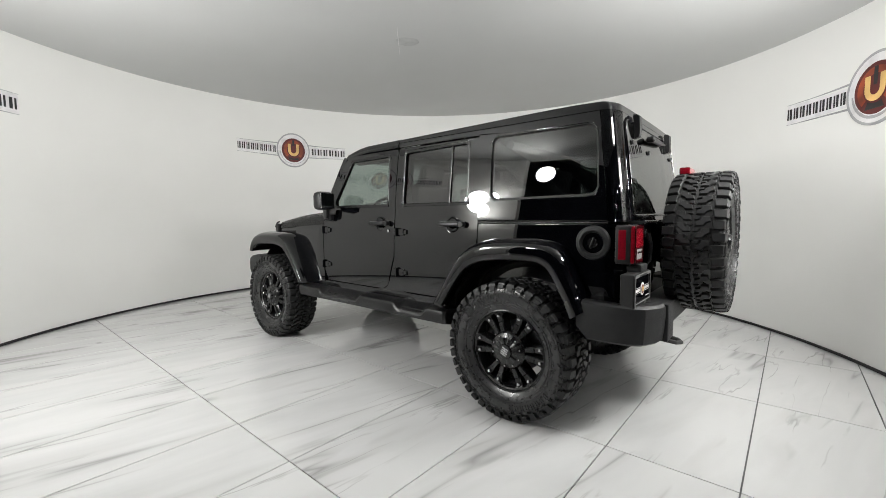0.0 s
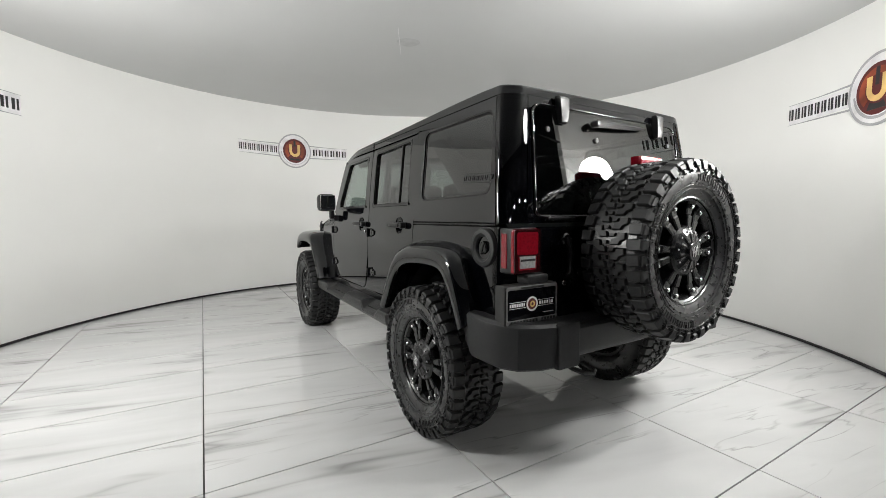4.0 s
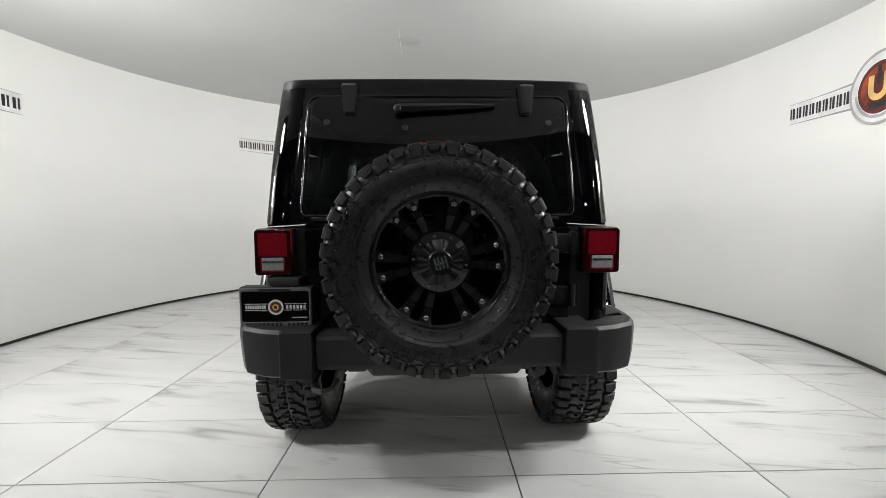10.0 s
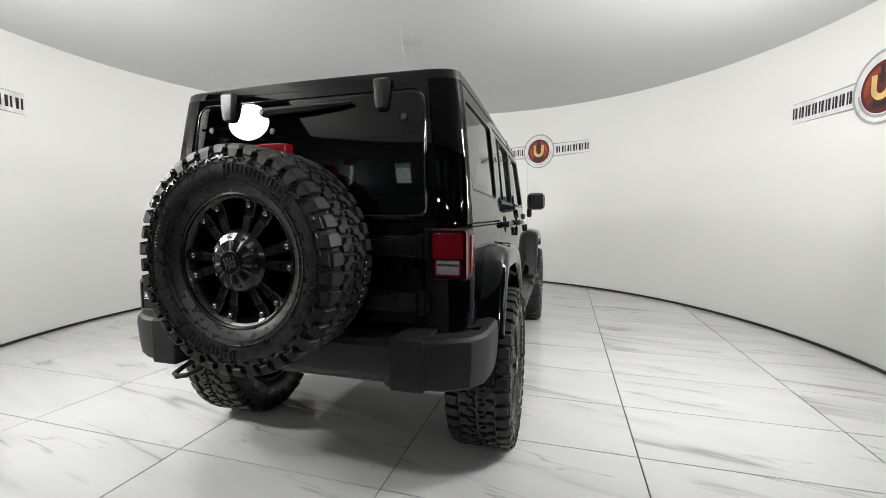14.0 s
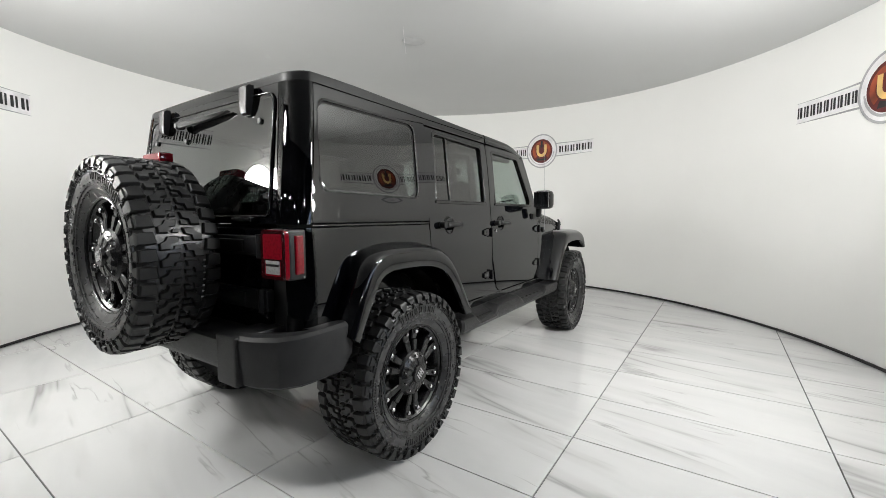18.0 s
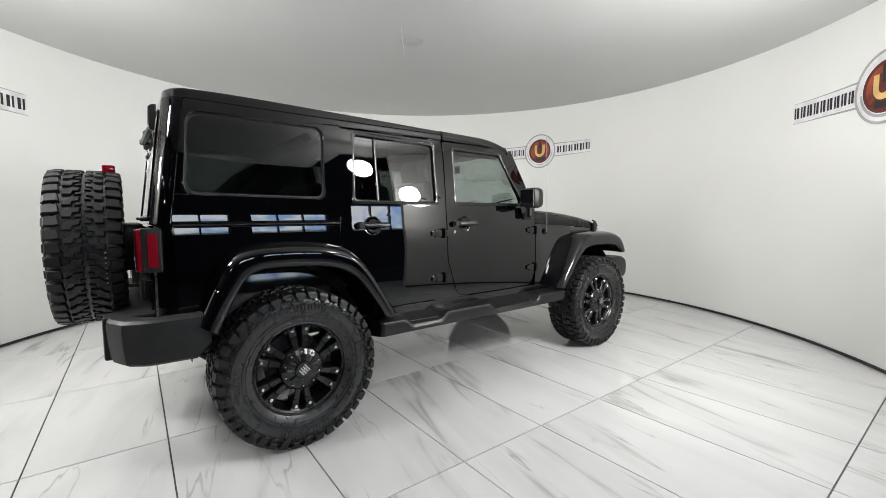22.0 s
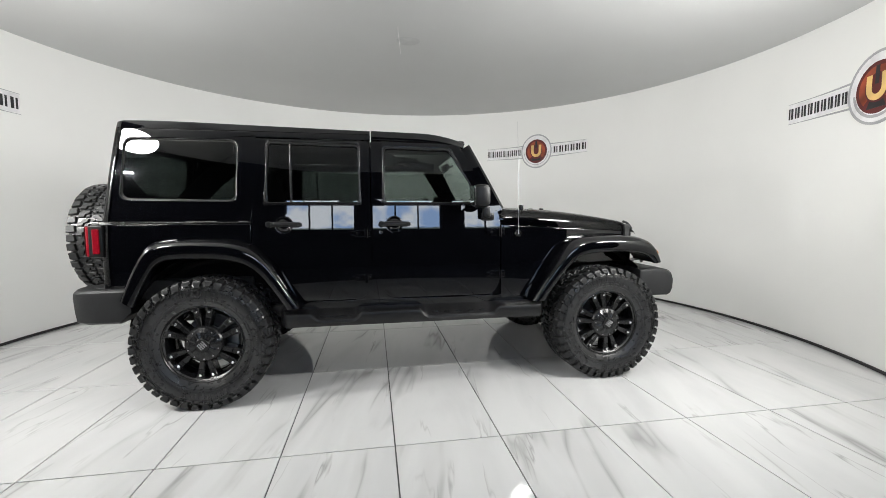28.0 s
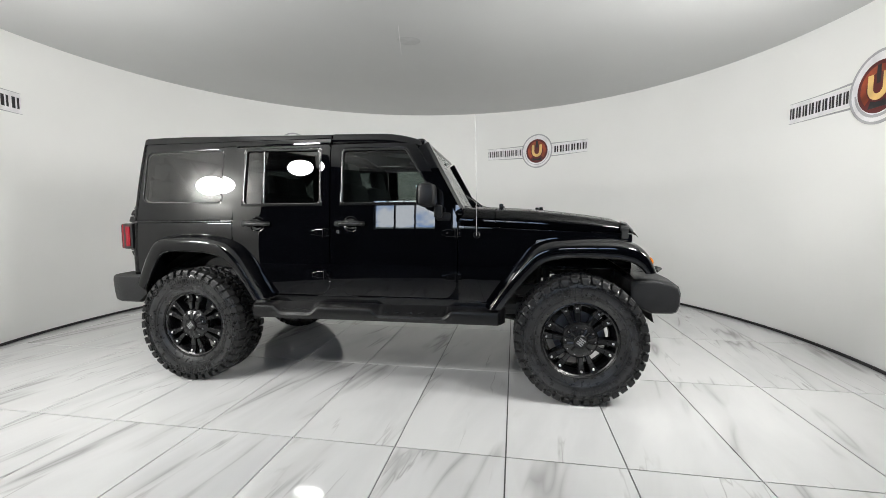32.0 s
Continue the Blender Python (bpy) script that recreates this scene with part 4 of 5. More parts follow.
for side, word in SIDES:
    part("rear_flare", flare(R_ARCH_OUT, R_ARCH_IN, False, side), PAINT, CAR, "glossy black wheel arch flare", 50)
    ff = part("front_flare", flare(F_ARCH_OUT, F_ARCH_IN, True, side), PAINT, CAR, "glossy black wheel arch flare", 50)
    bm = lathe([(0.0, 0.024), (0.015, 0.021), (0.026, 0.010), (0.028, 0.0), (0.0, 0.0)], 24, "y")
    for v in bm.verts:
        v.co = Vector((1.908 + v.co.x * 0.55 + v.co.y * 0.5, side * (0.880 + v.co.y * 1.2), 0.982 + v.co.z * 1.15))
    part("marker_lamp", bm, AMBER, ff, "amber side marker lamp")
    # dark inner arches
    for x in (-1.455, 1.455):
        rows = []
        for k in range(13):
            a = radians(5 + 170 * k / 12)
            px, pz = x - 0.53 * math.cos(a), 0.50 + 0.53 * math.sin(a)
            rows.append([(px, side * 0.45, pz), (px, side * 0.775, pz)])
        bm = loft(rows)
        bmesh.ops.solidify(bm, geom=bm.faces[:], thickness=0.01)
        part("arch_liner", bm, SEAL, CAR)


# side steps
def side_step(side):
    def top(x):
        z = 0.622
        for a, b in ((-0.79, -0.42), (-0.02, 0.60)):
            k = max(0.0, min(1.0, (x - a) / 0.07, (b - x) / 0.07))
            z -= 0.044 * k * k * (3 - 2 * k)
        return z
    xs = [-0.995, -0.985, -0.96] + [-0.94 + 0.02 * k for k in range(94)] + [0.945, 0.962, 0.97]
    rows = []
    for x in xs:
        e = min(1.0, (x + 1.0) / 0.05 + 0.1, (0.975 - x) / 0.05 + 0.1)
        t = top(x)
        y0, y1 = 0.74, 0.80 + 0.125 * e
        rows.append([(x, side * y, z) for y, z in ((y0, 0.628), (0.80, 0.632), (y1 - 0.035, t + 0.006), (y1 - 0.008, t - 0.010), (y1, t - 0.03), (y1 - 0.004, 0.545), (y1 - 0.02, 0.520), (y1 - 0.06, 0.510), (y0, 0.515))])
    s = part("side_step", loft(rows, closed=True), STEP, CAR, "black moulded side step", 30)
    for a, b in ((-0.70, -0.52), (0.10, 0.46)):
        for k in range(5):
            x = a + (b - a) * k / 4
            part("tread_rib", box((x - 0.022, side * 0.86 - 0.035, 0.5795), (x + 0.022, side * 0.86 + 0.03, 0.5885), 0.003), TRIM, s)


for side, word in SIDES:
    side_step(side)


# bumpers
def bumper_rear():
    plan = [(-1.905, 0.908), (-1.97, 0.918), (-2.10, 0.915), (-2.19, 0.898), (-2.258, 0.855), (-2.305, 0.76), (-2.322, 0.66), (-2.326, 0.60)]
    for side, word in SIDES:
        rows = []
        for i, (x, y) in enumerate(plan):
            t = i / (len(plan) - 1)
            low, high = 0.600, 0.830 - 0.016 * t
            if i == 0:
                low = 0.66
            n = Vector((0, 1)) if i < 3 else Vector((-0.75, 0.66)) if i < 6 else Vector((-1, 0.1))
            n.normalize()
            c = Vector((x, y))
            pts = [(c - n * 0.20, high - 0.03), (c - n * 0.05, high), (c - n * 0.018, high - 0.004), (c - n * 0.004, high - 0.018), (c, high - 0.05), (c - n * 0.006, low + 0.075), (c - n * 0.014, low + 0.014), (c - n * 0.034, low), (c - n * 0.20, low)]
            rows.append([(p.x, side * p.y, z) for p, z in pts])
        part("bumper_end", loft(rows, closed=True), PLASTIC, CAR, "dark grey plastic bumper end", 30)
        bm = box((-2.331, min(side * 0.540, side * 0.680), 0.602), (-2.02, max(side * 0.535, side * 0.680), 0.812), 0.012)
        part("bumper_horn", bm, PLASTIC, CAR)
    rows = []
    for y in (-0.53, -0.3, 0, 0.3, 0.53):
        rows.append([(x, y, z) for x, z in ((-2.05, 0.786), (-2.272, 0.788), (-2.293, 0.782), (-2.301, 0.768), (-2.295, 0.66), (-2.278, 0.630), (-2.24, 0.618), (-2.05, 0.618))])
    part("rear_bumper", loft(rows, closed=True), PLASTIC, CAR, "dark grey plastic rear bumper", 30)
    # tow hook
    bm = tube([(-2.20, 0.545, 0.595), (-2.29, 0.545, 0.578), (-2.345, 0.53, 0.570), (-2.365, 0.495, 0.568), (-2.345, 0.46, 0.570), (-2.27, 0.45, 0.580)], 0.012, 8)
    part("tow_hook", bm, STEEL, CAR)


bumper_rear()


def bumper_front():
    rows = []
    for y in (-0.86, -0.85, -0.825, -0.62, -0.40, 0, 0.40, 0.62, 0.825, 0.85, 0.86):
        e = abs(y)
        d = 0.030 if e > 0.855 else 0.010 if e > 0.84 else 0.0
        nose = 2.175 - 0.25 * max(0, e - 0.4) ** 2 - d
        hi = 0.862 - d
        lo = 0.60 + 0.025 * max(0, min(1, (e - 0.4) / 0.3)) + d
        rows.append([(x, y, z) for x, z in ((1.80 + d, hi - 0.01), (1.95, hi), (nose - 0.055, hi - 0.022), (nose - 0.015, hi - 0.05), (nose, hi - 0.095), (nose - 0.004, lo + 0.05), (nose - 0.022, lo + 0.012), (nose - 0.05, lo), (1.94, lo), (1.80 + d, lo + 0.07))])
    part("front_bumper", loft(rows, closed=True), PLASTIC, CAR, "dark grey plastic front bumper", 30)
    for y in (-0.42, 0.42):
        part("tow_hook", tube([(1.95, y, 0.855), (2.05, y, 0.885), (2.10, y, 0.89), (2.12, y - 0.03, 0.885), (2.09, y - 0.05, 0.87)], 0.014, 8), STEEL, CAR)


bumper_front()


# rear end
def rear_end():
    # tailgate
    out = rounded([(-0.612, 0.760, 0.05), (0.612, 0.760, 0.05), (0.616, BELT - 0.014, 0.02), (-0.616, BELT - 0.014, 0.02)])
    gate = part("tailgate", panel(out, lambda x, z: 2.132, -1, 0.04, bevel=0.008, step=0, plane="yz"), PAINT, CAR, "black side-hinged tailgate")
    part("rear_board", box((-2.10, -0.72, 0.62), (-2.08, 0.72, 1.24)), SEAL, CAR)
    part("rear_sill", box((-2.12, -0.66, 0.70), (-2.06, 0.66, 0.755), 0.01), PAINT, CAR)
    for z in (1.165, 0.925):
        bm = box((-2.165, -0.60, z - 0.045), (-2.128, -0.20, z + 0.045), 0.010)
        add_box(bm, (-2.175, -0.50, z - 0.028), (-2.16, -0.23, z + 0.028), 0.006)
        tube([(-2.158, -0.612, z - 0.052), (-2.158, -0.612, z + 0.052)], 0.018, 14, bm)
        add_box(bm, (-2.158, -0.648, z - 0.048), (-2.122, -0.62, z + 0.048), 0.006)
        part("tailgate_hinge", bm, STEP, gate, "large black tailgate hinge")
    # gate handle
    bm = bmesh.new()
    disc(0.030, 0, 0.022, 20, "x", 0.006, bm, Matrix.Translation((-2.154, 0.447, 1.178)))
    tube([(-2.155, 0.447, 1.185), (-2.172, 0.444, 1.12), (-2.168, 0.440, 1.02), (-2.140, 0.440, 0.985)], [0.019, 0.016, 0.015, 0.012], 10, bm)
    part("gate_handle", bm, TRIM, gate, "black pull handle")
    part("gate_lock", disc(0.015, 0, 0.008, 16, "x", 0.002, None, Matrix.Translation((-2.142, 0.447, 0.955))), CHROME, gate)
    # hardtop rear frame round the glass
    face = lambda y, z: -rear_x(z)
    hole = rounded([(-0.635, 1.292, 0.03), (0.635, 1.292, 0.03), (0.604, 1.852, 0.06), (-0.604, 1.852, 0.06)])
    w0, w1 = skin(0, BELT + 0.006) - TOP_RY - 0.0045, skin(0, TOP_Z) - TOP_RY - 0.0045
    out = [(-w0, BELT + 0.006), (w0, BELT + 0.006), (w1, TOP_Z), (-w1, TOP_Z)]
    bowed(part("hardtop_rear", panel(out, face, -1, 0.03, [hole[::-1]], 0.0008, 0, "yz"), HARDTOP, CAR), lambda co: Vector((-1, 0, 0.13)).normalized())
    g_out = rounded([(-0.625, 1.300, 0.03), (0.625, 1.300, 0.03), (0.596, 1.844, 0.055), (-0.596, 1.844, 0.055)])
    g = part("rear_window", panel(g_out, lambda y, z: -rear_x(z) + 0.006, -1, 0.006, bevel=0.002, step=0, plane="yz"), GLASS_DARK, CAR, "dark tinted lift-up rear window")
    bowed(g, lambda co: Vector((-1, 0.04 * co.y, 0.13)).normalized())
    lip = rounded([(-0.612, 1.312, 0.025), (0.612, 1.312, 0.025), (0.584, 1.833, 0.05), (-0.584, 1.833, 0.05)])
    part("window_seal", panel(g_out, lambda y, z: -rear_x(z) + 0.002, -1, 0.014, [lip[::-1]], 0.002, 0, "yz"), SEAL, g)
    # gasket that shines round the glass
    gasket([(rear_x(p[1]) - 0.006, p[0], p[1]) for p in rounded([(-0.632, 1.294, 0.03), (0.632, 1.294, 0.03), (0.602, 1.850, 0.06), (-0.602, 1.850, 0.06)])], (-1, 0, 0), 0.0045, g, PAINT)
    for y in (-0.41, 0.41):
        rows = []
        for z, w, d in ((1.762, 0.022, 0.010), (1.769, 0.026, 0.022), (1.80, 0.031, 0.030), (1.84, 0.035, 0.034), (1.888, 0.038, 0.034), (1.900, 0.037, 0.020)):
            x = rear_x(min(z, 1.86)) - 0.008
            rows.append([(x, y - w, z), (x - d, y - w * 0.82, z), (x - d - 0.004, y, z), (x - d, y + w * 0.82, z), (x, y + w, z)])
        part("glass_hinge", loft(rows, closed=True), STEP, g, "black lift-glass hinge", 25)
    for y, z in ((0.515, 1.725), (-0.515, 1.725), (0.155, 1.700)):
        part("glass_stud", disc(0.015, 0, 0.010, 16, "x", 0.003, None, Matrix.Translation((rear_x(z) - 0.017, y, z))), PLASTIC, g)
    for y in (-0.45, 0.52):
        part("glass_latch", box((-2.160, y - 0.10, 1.272), (-2.118, y + 0.06, 1.292), 0.008), TRIM, g)
    bm = bmesh.new()
    disc(0.019, 0, 0.05, 20, "x", 0.008, bm, Matrix.Translation((rear_x(1.775) - 0.062, 0.185, 1.782)))
    rows = []
    for k, (y, w) in enumerate(((0.185, 0.022), (0.10, 0.020), (-0.05, 0.018), (-0.18, 0.012), (-0.265, 0.004))):
        z = 1.788 + 0.004 * k
        x = rear_x(z) - 0.045 + 0.006 * k
        rows.append([(x - 0.012, y, z - w), (x - 0.018, y, z), (x - 0.010, y, z + w * 0.7), (x + 0.008, y, z + w * 0.6), (x + 0.008, y, z - w)])
    loft(rows, closed=True, bm=bm)
    part("rear_wiper", bm, STEP, g, "black rear wiper arm", 30)
    # tail lamps
    for side, word in SIDES:
        y0, y1 = (0.658, 0.824) if side > 0 else (-0.824, -0.658)
        t = part("tail_lamp", box((-2.170, y0, 1.028), (-2.082, y1, 1.240), 0.012), STEP, CAR, "black tail lamp housing")
        m0, m1 = y0 + 0.003, y1 - 0.003
        part("red_lens", box((-2.188, m0, 1.031), (-2.140, m1, 1.237), 0.014), RED_LENS, t, "red tail lamp lens")
        rim_ = panel(ring_of(m0 + 0.002, 1.033, m1 - 0.002, 1.235, 0.014), lambda x, z: 2.1895, -1, 0.006, [ring_of(m0 + 0.016, 1.118, m1 - 0.016, 1.221, 0.010)[::-1], ring_of(m0 + 0.026, 1.048, m1 - 0.026, 1.110, 0.006)[::-1]], 0.002, 0, "yz")
        part("lens_rim", rim_, RED_DARK, t, "dark red rim of the lamp lens")
        part("reverse_lens", box((-2.1910, m0 + 0.032, 1.054), (-2.180, m1 - 0.032, 1.112), 0.004), WHITE_LENS, t, "clear reversing lamp")
        part("reverse_bar", box((-2.1930, m0 + 0.036, 1.088), (-2.1900, m1 - 0.036, 1.098), 0.001), CHROME, t)
        ys = side * 0.819
        part("side_lens", box((-2.142, ys - 0.012, 1.052), (-2.100, ys + 0.0085, 1.216), 0.006), RED_LENS, t, "red side lens")
    # fuel filler
    f = part("fuel_cap", lathe([(0.0, -0.012), (0.055, -0.010), (0.060, 0.010), (0.072, 0.020), (0.092, 0.016), (0.098, 0.004), (0.098, -0.02)], 40, "y"), PLASTIC, CAR, "round black fuel filler surround")
    f.location = (-1.965, skin(0, 1.14), 1.140)
    part("cap_grip", disc(0.030, -0.010, 0.014, 22, "y", 0.006, box((-0.034, -0.010, -0.009), (0.034, 0.018, 0.009), 0.005, pose(0, 0, 0, 0, 70, 0))), TRIM, f)
    part("cap_disc", disc(0.052, -0.014, -0.004, 28, "y", 0.003), SEAL, f)
    # number plate holder with a dealer insert
    p = part("plate_bracket", box((-2.205, 0.62, 0.980), (-2.125, 0.755, 1.026), 0.012), PLASTIC, CAR, "plate lamp and bracket")
    frame_ = panel(ring_of(0.572, 0.806, 0.884, 0.980, 0.014), lambda x, z: 2.212, -1, 0.003, [ring_of(0.581, 0.828, 0.875, 0.964, 0.008)[::-1]], 0.003, 0, "yz")
    part("plate_frame", frame_, GREY_FRAME, p, "grey plate frame")
    part("plate", box((-2.206, 0.580, 0.815), (-2.200, 0.876, 0.972)), PAINT, p, "black plate insert with a round emblem")
    part("plate_back", box((-2.2045, 0.568, 0.803), (-2.135, 0.888, 0.983), 0.006), SEAL, p)
    part("emblem_ring", lathe([(0.026, 0.0), (0.026, 0.002), (0.034, 0.002), (0.034, 0.0)], 32, "x"), LOGO_PALE, p).matrix_basis = Matrix.Translation((-2.206, 0.728, 0.893)) @ Matrix.Diagonal((-1, 1, 1, 1))
    part("emblem_disc", disc(0.025, 0.0, 0.003, 28, "x", 0.0, None, Matrix.Translation((-2.209, 0.728, 0.893))), LOGO_RED, p)
    part("emblem_arch", lathe([(0.008, 0.0), (0.008, 0.002), (0.014, 0.002), (0.014, 0.0)], 20, "x"), LOGO_GOLD, p).matrix_basis = Matrix.Translation((-2.209, 0.728, 0.893)) @ Matrix.Diagonal((-1, 1, 1, 1))
    for d, count in ((1, 9), (-1, 6)):
        for k in range(count):
            u = 0.728 + d * (0.042 + (0.092 / count) * (k + 0.5))
            part("bar", box((-2.2075, u - 0.30 * 0.092 / count, 0.886), (-2.2055, u + 0.30 * 0.092 / count, 0.901)), LOGO_PALE, p)
        for dz in (-0.014, 0.014):
            part("stripe", box((-2.2072, min(0.728 + d * 0.036, 0.728 + d * 0.136), 0.8935 + dz - 0.001), (-2.2055, max(0.728 + d * 0.036, 0.728 + d * 0.136), 0.8935 + dz + 0.001)), LOGO_PALE, p)
    for k in range(15):
        u = 0.862 - 0.0186 * k
        if k != 9:
            part("frame_bar", box((-2.2138, u - 0.014, 0.810), (-2.2118, u - 0.002, 0.824)), SEAL, p)
    part("frame_bar", box((-2.2138, 0.660, 0.967), (-2.2118, 0.800, 0.976)), SEAL, p)
    part("frame_bar", box((-2.2075, 0.592, 0.845), (-2.2055, 0.660, 0.848)), LOGO_PALE, p)
    # high brake lamp on its stalk
    s = part("brake_lamp_stalk", box((-2.305, -0.08, 1.20), (-2.262, 0.03, 1.560), 0.015), TRIM, CAR)
    part("brake_lamp", box((-2.312, -0.082, 1.552), (-2.250, 0.106, 1.598), 0.010), RED_LENS, s, "red high brake lamp")
    part("spare_carrier", box((-2.30, -0.16, 0.98), (-2.13, 0.16, 1.26), 0.03), TRIM, CAR)


rear_end()


# aerial
part("aerial_base", disc(0.026, 0.0, 0.022, 18, "y", 0.006, None, Matrix.Translation((0.765, -skin(0, 1.153) + 0.006, 1.153)) @ Matrix.Diagonal((1, -1, 1, 1))), TRIM, CAR)
part("aerial", tube([(0.765, -0.832, 1.150), (0.764, -0.836, 1.19), (0.760, -0.832, 1.60), (0.752, -0.826, 2.00)], [0.006, 0.0018, 0.0013, 0.0010], 8), AERIAL, CAR, "thin bright steel aerial")
part("side_badge", disc(0.028, 0.0, 0.004, 24, "y", 0.001, None, Matrix.Translation((0.775, 0.800, 1.165))), CHROME, CAR, "small round badge")


# ---- wheels ----
TYRE_R, TYRE_W, RIM_R = 0.4445, 0.318, 0.254


def tyre_profile():
    w = TYRE_W / 2
    return [(RIM_R - 0.012, -0.105), (RIM_R + 0.004, -0.122), (0.300, -0.145), (0.345, w * -0.985), (0.385, w * -0.97), (0.412, w * -0.90), (0.425, w * -0.80), (0.428, w * -0.5), (0.429, 0.0),
            (0.428, w * 0.5), (0.425, w * 0.80), (0.412, w * 0.90), (0.385, w * 0.97), (0.345, w * 0.985), (0.300, 0.145), (RIM_R + 0.004, 0.122), (RIM_R - 0.012, 0.105)]


def lug(bm, outline, r0, r1, a0):
    """A tread block: an outline in arc metres and width, raised from r0 to r1."""
    lo, hi, top = [], [], []
    cx = sum(p[0] for p in outline) / len(outline)
    cy = sum(p[1] for p in outline) / len(outline)
    for s, y in outline:
        a = a0 + s / TYRE_R
        lo.append(bm.verts.new((r0 * math.cos(a), y, r0 * math.sin(a))))
        a = a0 + (cx + (s - cx) * 0.9) / TYRE_R
        yy = cy + (y - cy) * 0.93
        drop = 0.012 * max(0, (abs(yy) - 0.11) / 0.05) ** 2
        hi.append(bm.verts.new(((r1 - drop - 0.0035) * math.cos(a), yy, (r1 - drop - 0.0035) * math.sin(a))))
        a = a0 + (cx + (s - cx) * 0.78) / TYRE_R
        yy = cy + (y - cy) * 0.82
        top.append(bm.verts.new(((r1 - drop * 0.8) * math.cos(a), yy, (r1 - drop * 0.8) * math.sin(a))))
    n = len(outline)
    for i in range(n):
        j = (i + 1) % n
        bm.faces.new((lo[i], lo[j], hi[j], hi[i]))
        bm.faces.new((hi[i], hi[j], top[j], top[i]))
    bm.faces.new(top)


def tread_mesh():
    bm = bmesh.new()
    n = 40
    step = 2 * math.pi / n
    arc = step * TYRE_R
    for k in range(n):
        a = k * step
        for d in (-1, 1):
            off = 0.0 if d > 0 else step / 2
            long_ = k % 2 == 0
            # shoulder block
            reach = 0.161 if long_ else 0.155
            o = [(-0.42 * arc, d * 0.096), (0.34 * arc, d * 0.088), (0.40 * arc, d * 0.120), (0.38 * arc, d * reach), (-0.40 * arc, d * reach), (-0.44 * arc, d * 0.13)]
            lug(bm, o, 0.420, TYRE_R, a + off)
            # the block's foot on the sidewall
            for s0, s1, r0 in ((-0.34, 0.30, 0.385 if long_ else 0.400),):
                q = []
                for s, r, y in ((s0, 0.428, 0.148), (s1, 0.428, 0.148), (s1, 0.424, 0.160), (s0, 0.424, 0.160), (s0 * 0.8, r0, 0.1555), (s1 * 0.8, r0, 0.1555), (s1 * 0.75, r0 + 0.006, 0.1645), (s0 * 0.75, r0 + 0.006, 0.1645)):
                    aa = a + off + s * arc / TYRE_R
                    q.append(bm.verts.new((r * math.cos(aa), d * y, r * math.sin(aa))))
                for f in ((3, 2, 6, 7), (0, 3, 7, 4), (2, 1, 5, 6), (4, 7, 6, 5), (0, 1, 2, 3)):
                    bm.faces.new([q[i] for i in f])
            # centre blocks, hooked and staggered
            o = [(-0.40 * arc, d * 0.006), (0.02 * arc, d * 0.012), (0.10 * arc, d * 0.040), (0.50 * arc, d * 0.046), (0.50 * arc, d * 0.084), (0.06 * arc, d * 0.086), (-0.10 * arc, d * 0.062), (-0.38 * arc, d * 0.052)]
            lug(bm, o, 0.422, TYRE_R - 0.001, a + off + step * 0.25)
            o = [(0.16 * arc, d * 0.004), (0.44 * arc, d * 0.006), (0.46 * arc, d * 0.034), (0.22 * arc, d * 0.030)]
            lug(bm, o, 0.422, TYRE_R - 0.002, a + off + step * 0.25)
    return bm


def sidewall_relief():
    """Raised lettering bars and ribs on the outer sidewall."""
    bm = bmesh.new()
    rnd = random.Random(4)

    wall = [(0.292, 0.141), (0.300, 0.145), (0.345, 0.1566), (0.385, 0.1542), (0.412, 0.1431)]

    def level(r):
        for (r0, y0), (r1, y1) in zip(wall, wall[1:]):
            if r <= r1:
                return y0 + (y1 - y0) * (r - r0) / (r1 - r0)
        return wall[-1][1]

    def arc_block(a0, a1, r0, r1, h, skew=0.0):
        h *= 1.5
        q = []
        mid, dr = (a0 + a1) / 2, min(0.003, (r1 - r0) * 0.3)
        for a in (a0, a1):
            at = mid + (a - mid) * max(0.5, 1 - 0.004 / max(1e-4, abs(a1 - a0) * r0))
            for r, up, da in ((r0, -0.003, 0), (r1, -0.003, skew), (r1 - dr, h, skew), (r0 + dr, h, 0)):
                b = a if up < 0 else at
                q.append(bm.verts.new((r * math.cos(b + da), level(r) + up, r * math.sin(b + da))))
        for f in ((0, 1, 2, 3), (7, 6, 5, 4), (1, 5, 6, 2), (2, 6, 7, 3), (0, 3, 7, 4)):
            bm.faces.new([q[i] for i in f])

    for base, count in ((math.pi * 0.5, 8), (math.pi * 1.5, 8)):
        for k in range(count):
            a = base + (k - count / 2) * 0.112
            arc_block(a, a + 0.024, 0.334, 0.368, 0.0035)
            arc_block(a + 0.045, a + 0.075, 0.334, 0.368, 0.0035)
    for base, count in ((0.0, 14), (math.pi, 14)):
        for k in range(count):
            a = base + (k - count / 2) * 0.040
            arc_block(a, a + 0.022, 0.342, 0.360, 0.0025)
    for k in range(40):
        a = 2 * math.pi * k / 40
        arc_block(a, a + 0.016, 0.374, 0.408, 0.008, 0.05)
        arc_block(a + 0.05, a + 0.066, 0.374, 0.404, 0.007, -0.04)
        arc_block(a + 0.02, a + 0.12, 0.386, 0.392, 0.005)
        arc_block(a, a + 0.02 + 0.08 * rnd.random(), 0.322 + 0.006 * (k % 2), 0.327 + 0.006 * (k % 2), 0.003)
    for r in (0.314, 0.296, 0.370):
        for k in range(60):
            arc_block(2 * math.pi * k / 60, 2 * math.pi * (k + 1) / 60, r, r + 0.004, 0.003)
    return bm


